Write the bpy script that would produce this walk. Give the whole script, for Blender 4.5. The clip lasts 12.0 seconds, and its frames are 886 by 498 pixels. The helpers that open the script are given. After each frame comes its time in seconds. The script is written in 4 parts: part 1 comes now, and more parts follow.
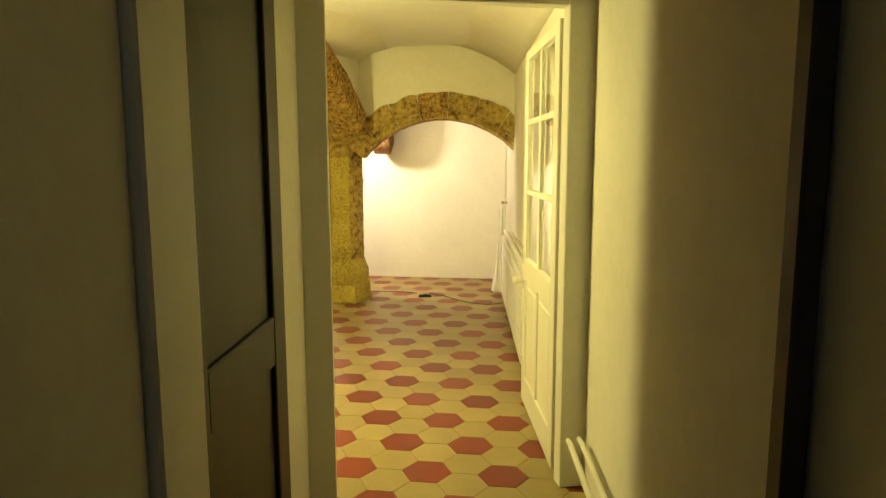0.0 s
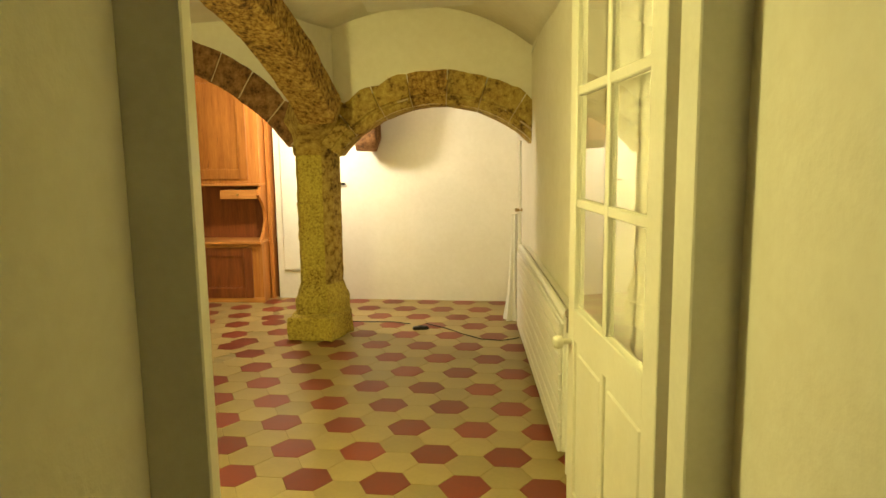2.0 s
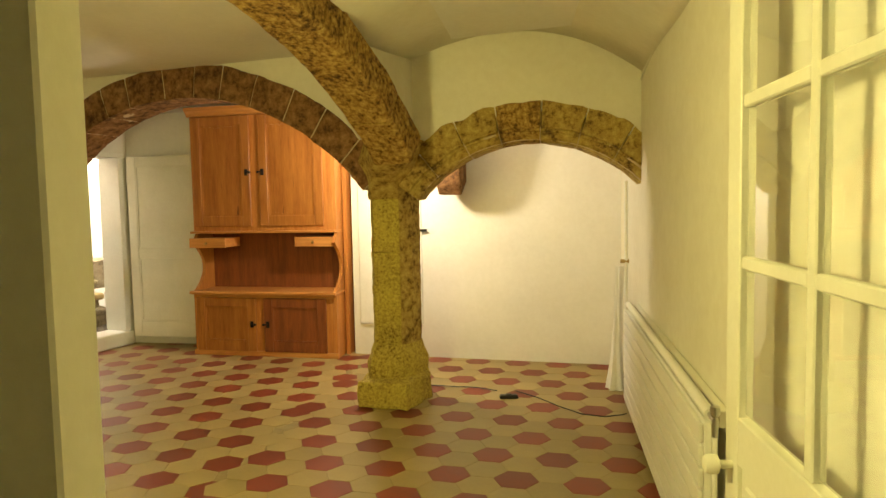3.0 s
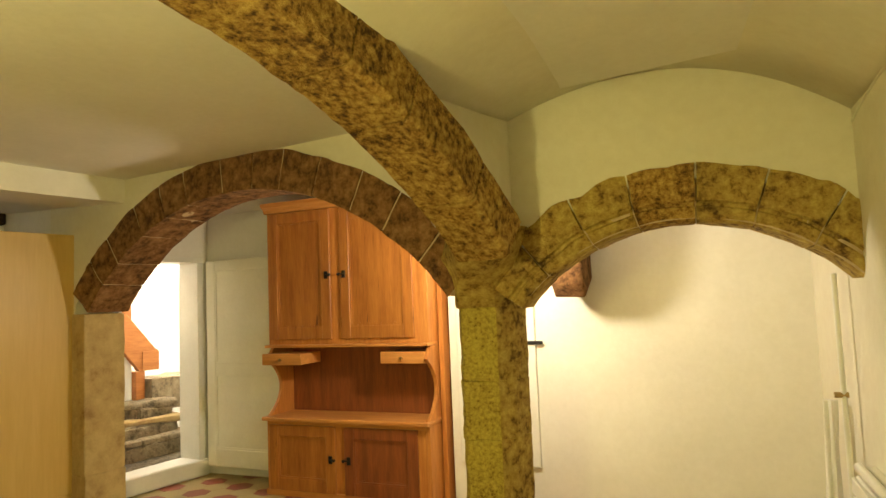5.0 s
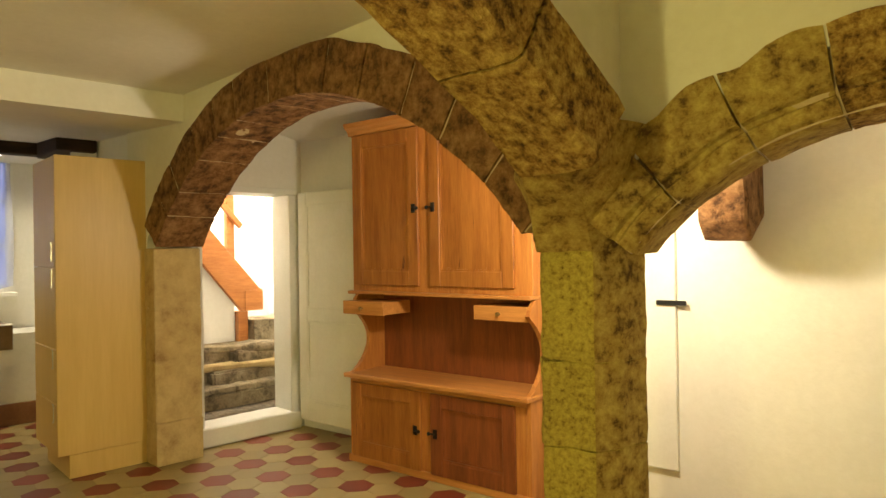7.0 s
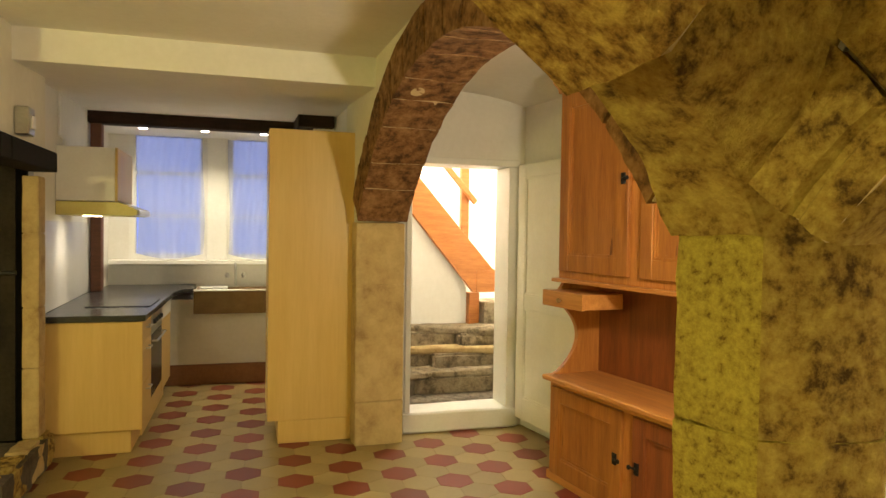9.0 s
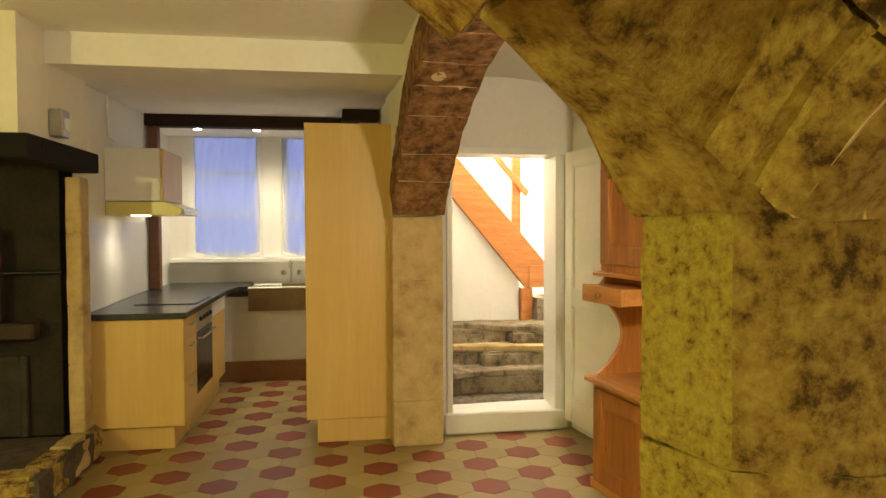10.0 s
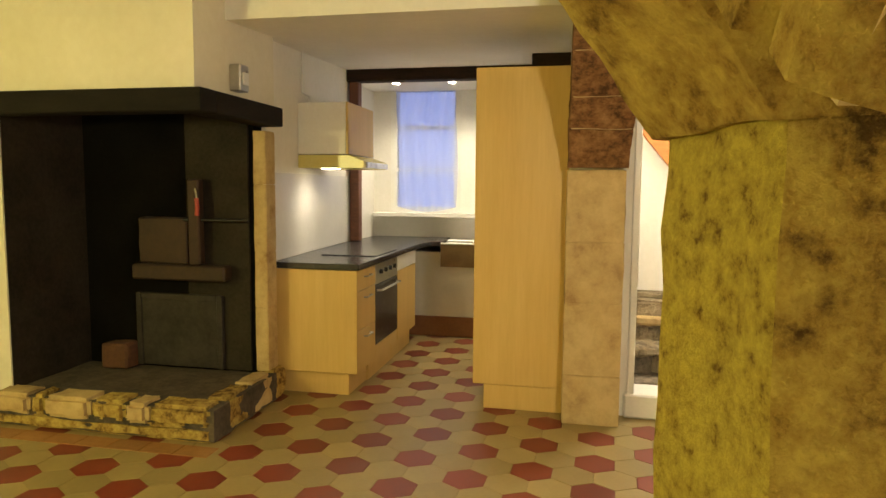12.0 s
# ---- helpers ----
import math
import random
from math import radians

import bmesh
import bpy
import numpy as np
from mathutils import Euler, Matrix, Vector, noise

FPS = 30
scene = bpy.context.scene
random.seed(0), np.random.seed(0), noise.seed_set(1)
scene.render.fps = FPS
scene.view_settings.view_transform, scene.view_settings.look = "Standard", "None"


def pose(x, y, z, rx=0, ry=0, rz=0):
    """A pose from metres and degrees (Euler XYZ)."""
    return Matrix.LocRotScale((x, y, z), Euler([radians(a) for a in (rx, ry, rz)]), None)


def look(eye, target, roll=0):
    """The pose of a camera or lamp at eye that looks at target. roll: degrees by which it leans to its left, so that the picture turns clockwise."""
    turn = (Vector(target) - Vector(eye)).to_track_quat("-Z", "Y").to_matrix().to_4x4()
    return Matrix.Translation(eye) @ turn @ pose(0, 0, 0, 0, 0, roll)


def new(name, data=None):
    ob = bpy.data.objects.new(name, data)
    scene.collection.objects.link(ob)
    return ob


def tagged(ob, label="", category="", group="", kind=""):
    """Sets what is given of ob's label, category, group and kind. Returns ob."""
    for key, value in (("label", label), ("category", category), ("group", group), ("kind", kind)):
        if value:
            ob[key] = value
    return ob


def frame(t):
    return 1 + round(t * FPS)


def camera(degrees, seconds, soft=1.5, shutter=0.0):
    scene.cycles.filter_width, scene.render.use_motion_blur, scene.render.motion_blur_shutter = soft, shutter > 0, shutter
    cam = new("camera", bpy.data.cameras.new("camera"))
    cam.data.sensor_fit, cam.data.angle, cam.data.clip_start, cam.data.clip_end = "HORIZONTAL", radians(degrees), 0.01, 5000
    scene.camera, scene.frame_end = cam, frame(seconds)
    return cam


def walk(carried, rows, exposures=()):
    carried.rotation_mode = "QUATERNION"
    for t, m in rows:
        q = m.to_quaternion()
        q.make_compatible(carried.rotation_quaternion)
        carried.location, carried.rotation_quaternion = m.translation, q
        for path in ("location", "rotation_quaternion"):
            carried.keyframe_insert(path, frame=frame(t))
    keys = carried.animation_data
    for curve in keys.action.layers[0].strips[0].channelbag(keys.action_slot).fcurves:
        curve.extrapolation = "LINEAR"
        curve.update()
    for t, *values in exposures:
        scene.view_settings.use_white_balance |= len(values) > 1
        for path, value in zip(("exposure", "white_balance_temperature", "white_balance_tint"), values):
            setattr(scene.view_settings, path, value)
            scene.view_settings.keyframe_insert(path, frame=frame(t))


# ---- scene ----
cam = camera(67.5, 12.0)
PATH = [
    (0, (0.223, -0.159, 1.461), (0.156, 1.821, 1.187), -0.1),
    (0.5, (0.219, 0.183, 1.454), (0.166, 2.17, 1.229), -0.3),
    (1, (0.227, 0.546, 1.481), (0.126, 2.528, 1.229), 0.8),
    (1.5, (0.198, 0.947, 1.433), (0.184, 2.933, 1.193), -0.4),
    (2, (0.173, 1.269, 1.433), (0.109, 3.249, 1.159), -0.8),
    (2.5, (0.15, 1.624, 1.418), (-0.077, 3.601, 1.213), -1.2),
    (3, (0.12, 1.939, 1.423), (-0.205, 3.908, 1.287), -1.1),
    (3.5, (0.055, 2.22, 1.464), (-0.358, 4.176, 1.405), -1.2),
    (5.5, (0.0, 3.535, 1.51), (-0.829, 5.347, 1.686), -1.4),
    (6, (-0.001, 3.845, 1.519), (-0.977, 5.585, 1.649), 0.2),
    (6.5, (-0.042, 4.135, 1.48), (-1.063, 5.853, 1.569), 0.4),
    (7, (-0.086, 4.401, 1.474), (-1.229, 6.042, 1.479), -0.9),
    (7.5, (-0.075, 4.663, 1.48), (-1.484, 6.082, 1.454), -0.5),
    (9.5, (-0.177, 5.628, 1.452), (-1.989, 6.473, 1.397), 0.4),
    (10, (-0.2, 5.783, 1.444), (-2.066, 6.5, 1.381), -0.2),
    (10.5, (-0.297, 5.928, 1.441), (-2.213, 6.494, 1.351), 0.2),
    (11, (-0.375, 6.048, 1.432), (-2.322, 6.489, 1.3), -0.3),
    (11.5, (-0.436, 6.183, 1.429), (-2.415, 6.413, 1.258), 0.9),
    (12, (-0.482, 6.281, 1.415), (-2.473, 6.295, 1.228), 0.5),
]
walk(cam, [(t, look(eye, target, roll)) for t, eye, target, roll in PATH], [(0, 0.85), (1.5, 0.5), (2, 0.5), (2.5, 0.4), (3.5, 0.48), (6, 0.45), (7.5, 0.48), (9.5, 0.62), (10.5, 0.66), (12, 0.82)])

# ---- frames of reference ----
KIT = pose(0, 0, 0, 0, 0, 78)          # kitchen: x across (v), y into the kitchen (u)
ARC = pose(-1.155, 6.47, 0, 0, 0, -9.9)  # left arch: x from jamb (-3.25) to pier (0), y to the back
REAR = pose(-3.332, 7.852, 0, 0, 0, -3.2)  # dresser and the wall behind it

# ---- light ----
world = bpy.data.worlds.new("world")
scene.world = world
world.use_nodes = True
sky = world.node_tree.nodes.new("ShaderNodeTexSky")
sky.sky_type, sky.sun_disc, sky.sun_elevation, sky.sun_rotation = "NISHITA", False, radians(6), radians(90)
world.node_tree.links.new(sky.outputs[0], world.node_tree.nodes["Background"].inputs[0])
world.node_tree.nodes["Background"].inputs[1].default_value = 0.15


def lamp(name, kind, m, energy, colour, size=0.05, **more):
    data = bpy.data.lights.new(name, kind)
    data.energy, data.color = energy, colour
    if kind == "AREA":
        data.size = size
    else:
        data.shadow_soft_size = size
    for key, value in more.items():
        if key == "spot":
            data.spot_size, data.spot_blend = radians(value), 1.0
    ob = new(name, data)
    ob.matrix_world = m
    return ob


WARM, WHITE = (1.0, 0.80, 0.50), (1.0, 0.86, 0.60)
YELLOW = (1.0, 0.88, 0.31)
REAR_LAMP = (-1.26, 7.07, 1.79)
HALL_LAMP = (-1.18, 3.06, 1.65)
STAIR_LAMP = (-5.6, 8.6, 2.9)
lamp("rear_light", "POINT", pose(*REAR_LAMP), 55, WHITE, 0.07)
lamp("room_light", "POINT", pose(*HALL_LAMP), 68, YELLOW, 0.08)
lamp("stair_light", "POINT", pose(*STAIR_LAMP), 190, (1.0, 0.91, 0.74), 0.1)

# ---- materials ----
def material(name, low, high, scale=6.0, rough=0.6, bump=0.2, fine=60.0, metal=0.0, stretch=(1, 1, 1), depth=0.01, spots=None, random_tint=0.0, gloss=0.5):
    """Two scales of noise between two colours, with relief."""
    m = bpy.data.materials.new(name)
    m.use_nodes = True
    t = m.node_tree
    n, link = t.nodes, t.links.new
    b = n["Principled BSDF"]
    co = n.new("ShaderNodeTexCoord")
    mp = n.new("ShaderNodeMapping")
    mp.inputs["Scale"].default_value = stretch
    link(co.outputs["Object"], mp.inputs["Vector"])
    big, small = n.new("ShaderNodeTexNoise"), n.new("ShaderNodeTexNoise")
    for k, s, d in ((big, scale, 6), (small, fine, 4)):
        k.inputs["Scale"].default_value, k.inputs["Detail"].default_value, k.inputs["Roughness"].default_value = s, d, 0.62
        link(mp.outputs[0], k.inputs["Vector"])
    mix = n.new("ShaderNodeMath")
    mix.operation = "MULTIPLY_ADD"
    mix.inputs[1].default_value = 0.35
    link(small.outputs["Fac"], mix.inputs[0])
    half = n.new("ShaderNodeMath")
    half.operation = "MULTIPLY"
    half.inputs[1].default_value = 0.65
    link(big.outputs["Fac"], half.inputs[0])
    link(half.outputs[0], mix.inputs[2])
    ramp = n.new("ShaderNodeValToRGB")
    ramp.color_ramp.elements[0].position, ramp.color_ramp.elements[1].position = 0.36, 0.64
    ramp.color_ramp.elements[0].color, ramp.color_ramp.elements[1].color = (*low, 1), (*high, 1)
    link(mix.outputs[0], ramp.inputs[0])
    colour = ramp.outputs[0]
    if spots:
        sp = n.new("ShaderNodeTexNoise")
        sp.inputs["Scale"].default_value, sp.inputs["Detail"].default_value, sp.inputs["Roughness"].default_value = spots[1], 8, 0.7
        link(mp.outputs[0], sp.inputs["Vector"])
        sr = n.new("ShaderNodeValToRGB")
        sr.color_ramp.elements[0].position, sr.color_ramp.elements[1].position = spots[2], spots[2] + spots[3]
        link(sp.outputs["Fac"], sr.inputs[0])
        mx = n.new("ShaderNodeMixRGB")
        mx.inputs[2].default_value = (*spots[0], 1)
        link(sr.outputs[0], mx.inputs[0])
        link(colour, mx.inputs[1])
        colour = mx.outputs[0]
    if random_tint:
        info, hsv = n.new("ShaderNodeObjectInfo"), n.new("ShaderNodeHueSaturation")
        mr = n.new("ShaderNodeMapRange")
        mr.inputs[3].default_value, mr.inputs[4].default_value = 1 - random_tint, 1 + random_tint
        link(info.outputs["Random"], mr.inputs[0])
        link(mr.outputs[0], hsv.inputs["Value"])
        link(colour, hsv.inputs["Color"])
        colour = hsv.outputs[0]
    link(colour, b.inputs["Base Color"])
    rr = n.new("ShaderNodeMapRange")
    rr.inputs[3].default_value, rr.inputs[4].default_value = max(rough - 0.12, 0.03), min(rough + 0.12, 1)
    link(mix.outputs[0], rr.inputs[0])
    link(rr.outputs[0], b.inputs["Roughness"])
    b.inputs["Metallic"].default_value = metal
    b.inputs["Specular IOR Level"].default_value = gloss
    bp = n.new("ShaderNodeBump")
    bp.inputs["Strength"].default_value, bp.inputs["Distance"].default_value = bump, depth
    link(mix.outputs[0], bp.inputs["Height"])
    link(bp.outputs[0], b.inputs["Normal"])
    return m


def glow(name, colour, power):
    m = bpy.data.materials.new(name)
    m.use_nodes = True
    b = m.node_tree.nodes["Principled BSDF"]
    b.inputs["Base Color"].default_value = (*colour, 1)
    b.inputs["Emission Color"].default_value, b.inputs["Emission Strength"].default_value = (*colour, 1), power
    return m


def mottled(name, pale, mid, dark, fine=30.0, patch=3.5, lean=0.0, relief=0.012):
    """Weathered stone: fine dark mottling whose strength drifts from patch to patch."""
    m = bpy.data.materials.new(name)
    m.use_nodes = True
    n, link = m.node_tree.nodes, m.node_tree.links.new
    b = n["Principled BSDF"]
    co = n.new("ShaderNodeTexCoord")
    maps = []
    for s, d, r in ((fine, 9, 0.72), (patch, 4, 0.6), (fine * 4, 4, 0.6)):
        k = n.new("ShaderNodeTexNoise")
        k.inputs["Scale"].default_value, k.inputs["Detail"].default_value, k.inputs["Roughness"].default_value = s, d, r
        link(co.outputs["Object"], k.inputs["Vector"])
        maps.append(k)
    drift = n.new("ShaderNodeMath")
    drift.operation = "MULTIPLY_ADD"
    drift.inputs[1].default_value, drift.inputs[2].default_value = 0.36, -0.18 + lean
    link(maps[1].outputs["Fac"], drift.inputs[0])
    add = n.new("ShaderNodeMath")
    add.operation = "ADD"
    link(maps[0].outputs["Fac"], add.inputs[0])
    link(drift.outputs[0], add.inputs[1])
    ramp = n.new("ShaderNodeValToRGB")
    e = ramp.color_ramp.elements
    e[0].position, e[0].color = 0.37, (*dark, 1)
    e[1].position, e[1].color = 0.66, (*pale, 1)
    k = e.new(0.49)
    k.color = (*mid, 1)
    link(add.outputs[0], ramp.inputs[0])
    link(ramp.outputs[0], b.inputs["Base Color"])
    b.inputs["Roughness"].default_value, b.inputs["Specular IOR Level"].default_value = 0.93, 0.25
    rel = n.new("ShaderNodeMath")
    rel.operation = "MULTIPLY_ADD"
    rel.inputs[1].default_value = 0.35
    link(maps[2].outputs["Fac"], rel.inputs[0])
    link(maps[0].outputs["Fac"], rel.inputs[2])
    bp = n.new("ShaderNodeBump")
    bp.inputs["Strength"].default_value, bp.inputs["Distance"].default_value = 0.8, relief
    link(rel.outputs[0], bp.inputs["Height"])
    link(bp.outputs[0], b.inputs["Normal"])
    return m


PLASTER = material("plaster", (0.74, 0.72, 0.66), (0.82, 0.80, 0.75), 1.6, 0.85, 0.25, 25, depth=0.02)
CREAM = material("cream_plaster", (0.70, 0.66, 0.54), (0.79, 0.76, 0.65), 1.4, 0.85, 0.3, 18, depth=0.02)
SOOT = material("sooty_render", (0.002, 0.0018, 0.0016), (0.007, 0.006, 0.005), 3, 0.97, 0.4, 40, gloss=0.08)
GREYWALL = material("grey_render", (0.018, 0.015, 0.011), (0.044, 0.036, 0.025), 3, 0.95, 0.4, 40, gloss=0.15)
WHITEPAINT = material("white_gloss_paint", (0.76, 0.75, 0.70), (0.84, 0.83, 0.79), 4, 0.38, 0.1, 50)
CREAMPAINT = material("cream_paint", (0.72, 0.70, 0.58), (0.80, 0.78, 0.67), 4, 0.42, 0.1, 50)
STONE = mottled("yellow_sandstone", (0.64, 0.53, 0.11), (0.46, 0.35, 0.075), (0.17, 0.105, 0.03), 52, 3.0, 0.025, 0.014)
DARKSTONE = mottled("brown_sandstone", (0.62, 0.44, 0.12), (0.33, 0.19, 0.05), (0.07, 0.034, 0.014), 30, 3.6, 0.0, 0.016)
REDSTONE = mottled("red_brown_sandstone", (0.36, 0.20, 0.09), (0.21, 0.105, 0.042), (0.075, 0.035, 0.016), 15, 4.0, 0.0, 0.014)
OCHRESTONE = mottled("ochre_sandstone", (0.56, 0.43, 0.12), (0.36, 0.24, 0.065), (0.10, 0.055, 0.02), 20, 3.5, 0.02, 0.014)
SLATE = mottled("dark_stair_stone", (0.27, 0.225, 0.165), (0.18, 0.15, 0.11), (0.08, 0.068, 0.052), 14, 3, 0.0, 0.02)
JAMBSTONE = mottled("pale_sandstone", (0.58, 0.44, 0.22), (0.47, 0.345, 0.165), (0.33, 0.215, 0.095), 6, 2.0, 0.06, 0.008)
MORTAR = material("mortar", (0.50, 0.38, 0.20), (0.64, 0.51, 0.31), 12, 0.95, 0.5, 60)
PINE = material("pine_wood", (0.36, 0.125, 0.026), (0.58, 0.25, 0.062), 2.2, 0.42, 0.12, 14, stretch=(9, 9, 0.7), spots=((0.13, 0.04, 0.012), 2.6, 0.64, 0.04))
DOORPINE = material("darker_pine_doors", (0.25, 0.082, 0.015), (0.44, 0.178, 0.036), 2.2, 0.40, 0.12, 14, stretch=(9, 9, 0.7), spots=((0.10, 0.03, 0.010), 2.4, 0.63, 0.05))
PINEACROSS = material("pine_wood_across", (0.40, 0.155, 0.036), (0.62, 0.29, 0.082), 2.2, 0.42, 0.12, 14, stretch=(0.7, 9, 9))
BIRCH = material("birch_veneer", (0.60, 0.40, 0.125), (0.68, 0.475, 0.175), 1.6, 0.4, 0.05, 10, stretch=(7, 7, 0.5))
DARKBEAM = material("dark_beam", (0.015, 0.009, 0.006), (0.04, 0.02, 0.012), 3, 0.75, 0.3, 30, stretch=(1, 1, 6), gloss=0.2)
BLACKBEAM = material("black_painted_beam", (0.008, 0.007, 0.006), (0.02, 0.017, 0.014), 3, 0.8, 0.3, 30, stretch=(1, 1, 6), gloss=0.15)
BROWNBEAM = material("brown_beam", (0.09, 0.03, 0.014), (0.17, 0.065, 0.03), 3, 0.6, 0.3, 30, stretch=(1, 1, 6))
DARKDOOR = material("dark_stained_wood", (0.012, 0.008, 0.006), (0.028, 0.019, 0.012), 2, 0.5, 0.15, 20, stretch=(8, 8, 0.6))
BLACKTOP = material("dark_worktop", (0.02, 0.02, 0.022), (0.04, 0.04, 0.043), 20, 0.25, 0.03, 120)
STEEL = material("brushed_steel", (0.45, 0.45, 0.44), (0.6, 0.6, 0.58), 10, 0.3, 0.03, 90, metal=1.0)
BRASS = material("aged_brass", (0.35, 0.24, 0.10), (0.5, 0.36, 0.16), 10, 0.35, 0.05, 90, metal=1.0)
IRON = material("black_iron", (0.012, 0.012, 0.012), (0.03, 0.028, 0.026), 10, 0.5, 0.2, 60, metal=0.6)
BLACKPLASTIC = material("black_plastic", (0.012, 0.012, 0.012), (0.02, 0.02, 0.02), 10, 0.4, 0.05, 60)
BEIGETILE = material("beige_cement_tile", (0.285, 0.215, 0.085), (0.345, 0.265, 0.11), 3, 0.44, 0.08, 40, random_tint=0.12, depth=0.003, gloss=0.35)
REDTILE = material("red_cement_tile", (0.165, 0.030, 0.015), (0.215, 0.042, 0.021), 3, 0.44, 0.08, 40, random_tint=0.18, depth=0.003, gloss=0.35)
GROUT = material("grout", (0.22, 0.165, 0.07), (0.30, 0.235, 0.10), 10, 0.8, 0.2, 60)
CLOTH = material("white_cloth", (0.74, 0.73, 0.70), (0.82, 0.81, 0.78), 8, 0.9, 0.3, 80)
SINKSTONE = material("brown_sink_ceramic", (0.17, 0.10, 0.045), (0.24, 0.15, 0.07), 8, 0.35, 0.1, 60)
SKIRT = material("brown_skirting", (0.23, 0.10, 0.05), (0.30, 0.14, 0.07), 5, 0.5, 0.1, 40)
STEPSTONE = mottled("stair_stone", (0.44, 0.365, 0.25), (0.32, 0.255, 0.165), (0.15, 0.12, 0.08), 11, 2.5, 0.0, 0.03)
STAIRWOOD = material("orange_pine", (0.42, 0.14, 0.03), (0.60, 0.24, 0.06), 2.5, 0.45, 0.12, 14, stretch=(1, 1, 8))


# ---- building helpers ----
BASES = {}


def thing(name, m, label, category, group="", kind=""):
    """An empty at a thing's base."""
    ob = new(name)
    ob.empty_display_size = 0.1
    ob.matrix_world = m
    BASES[ob.name] = m
    return tagged(ob, label, category, group, kind)


def mesh_of(name, bm, mat, smooth=False):
    me = bpy.data.meshes.new(name)
    bmesh.ops.recalc_face_normals(bm, faces=bm.faces)
    bm.to_mesh(me)
    bm.free()
    for q in mat if isinstance(mat, (list, tuple)) else [mat]:
        me.materials.append(q)
    if smooth:
        for p in me.polygons:
            p.use_smooth = True
        me.set_sharp_from_angle(angle=radians(smooth if smooth > 1 else 38))
    return me


def part(name, bm, mat, parent, label="", smooth=False):
    """One mesh, given in the parent's own coordinates."""
    ob = new(name, mesh_of(name, bm, mat, smooth))
    ob.parent = parent
    if label:
        ob["label"] = label
    return ob


def single(name, bm, mat, label="", category="", group="", kind="", m=None, smooth=False):
    """A thing of one mesh."""
    ob = new(name, mesh_of(name, bm, mat, smooth))
    if m is not None:
        ob.matrix_world = m
    return tagged(ob, label, category, group, kind)


def box(x0, x1, y0, y1, z0, z1, bm=None, bevel=0.0, seg=1):
    out = bm or bmesh.new()
    tmp = bmesh.new() if bevel else out
    v = [tmp.verts.new((x, y, z)) for x in (x0, x1) for y in (y0, y1) for z in (z0, z1)]
    for f in ((0, 1, 3, 2), (4, 6, 7, 5), (0, 4, 5, 1), (2, 3, 7, 6), (0, 2, 6, 4), (1, 5, 7, 3)):
        tmp.faces.new([v[i] for i in f])
    if bevel:
        bmesh.ops.bevel(tmp, geom=tmp.edges[:], offset=bevel, segments=seg, affect="EDGES", profile=0.6)
        join(out, tmp)
    return out


def join(out, tmp):
    idx = {}
    for v in tmp.verts:
        idx[v] = out.verts.new(v.co)
    for f in tmp.faces:
        g = out.faces.new([idx[v] for v in f.verts])
        g.material_index = f.material_index
        g.smooth = f.smooth
    tmp.free()
    return out


def prism(points, y0, y1, axis="y", bm=None, bevel=0.0, seg=1):
    """A closed outline drawn out along an axis. The outline's two numbers are the other two axes, in order."""
    out = bm or bmesh.new()
    tmp = bmesh.new()

    def at(p, d):
        return {"x": (d, p[0], p[1]), "y": (p[0], d, p[1]), "z": (p[0], p[1], d)}[axis]
    a, b = [tmp.verts.new(at(p, y0)) for p in points], [tmp.verts.new(at(p, y1)) for p in points]
    tmp.faces.new(a)
    tmp.faces.new(b[::-1])
    n = len(points)
    for i in range(n):
        tmp.faces.new((a[i], b[i], b[(i + 1) % n], a[(i + 1) % n]))
    bmesh.ops.recalc_face_normals(tmp, faces=tmp.faces)
    if bevel:
        bmesh.ops.bevel(tmp, geom=tmp.edges[:], offset=bevel, segments=seg, affect="EDGES", profile=0.6)
    return join(out, tmp)


def lathe(profile, m=None, n=16, bm=None):
    """Turns (radius, height) pairs about z."""
    out = bm or bmesh.new()
    rings = []
    for r, z in profile:
        rings.append([out.verts.new((r * math.cos(2 * math.pi * i / n), r * math.sin(2 * math.pi * i / n), z)) for i in range(n)])
    for a, b in zip(rings, rings[1:]):
        for i in range(n):
            out.faces.new((a[i], a[(i + 1) % n], b[(i + 1) % n], b[i]))
    out.faces.new(rings[0][::-1])
    out.faces.new(rings[-1])
    if m is not None:
        bmesh.ops.transform(out, matrix=m, verts=[v for r in rings for v in r])
    return out


def tube(points, r, n=10, bm=None):
    out = bm or bmesh.new()
    pts = [Vector(p) for p in points]
    rings = []
    side = None
    for i, p in enumerate(pts):
        d = (pts[min(i + 1, len(pts) - 1)] - pts[max(i - 1, 0)]).normalized()
        ref = side if side is not None else (Vector((0, 0, 1)) if abs(d.z) < 0.9 else Vector((1, 0, 0)))
        a = (ref - d * ref.dot(d)).normalized()
        side = a
        b = d.cross(a)
        rings.append([out.verts.new(p + r * (a * math.cos(2 * math.pi * k / n) + b * math.sin(2 * math.pi * k / n))) for k in range(n)])
    for a, b in zip(rings, rings[1:]):
        for k in range(n):
            out.faces.new((a[k], a[(k + 1) % n], b[(k + 1) % n], b[k]))
    out.faces.new(rings[0][::-1])
    out.faces.new(rings[-1])
    return out


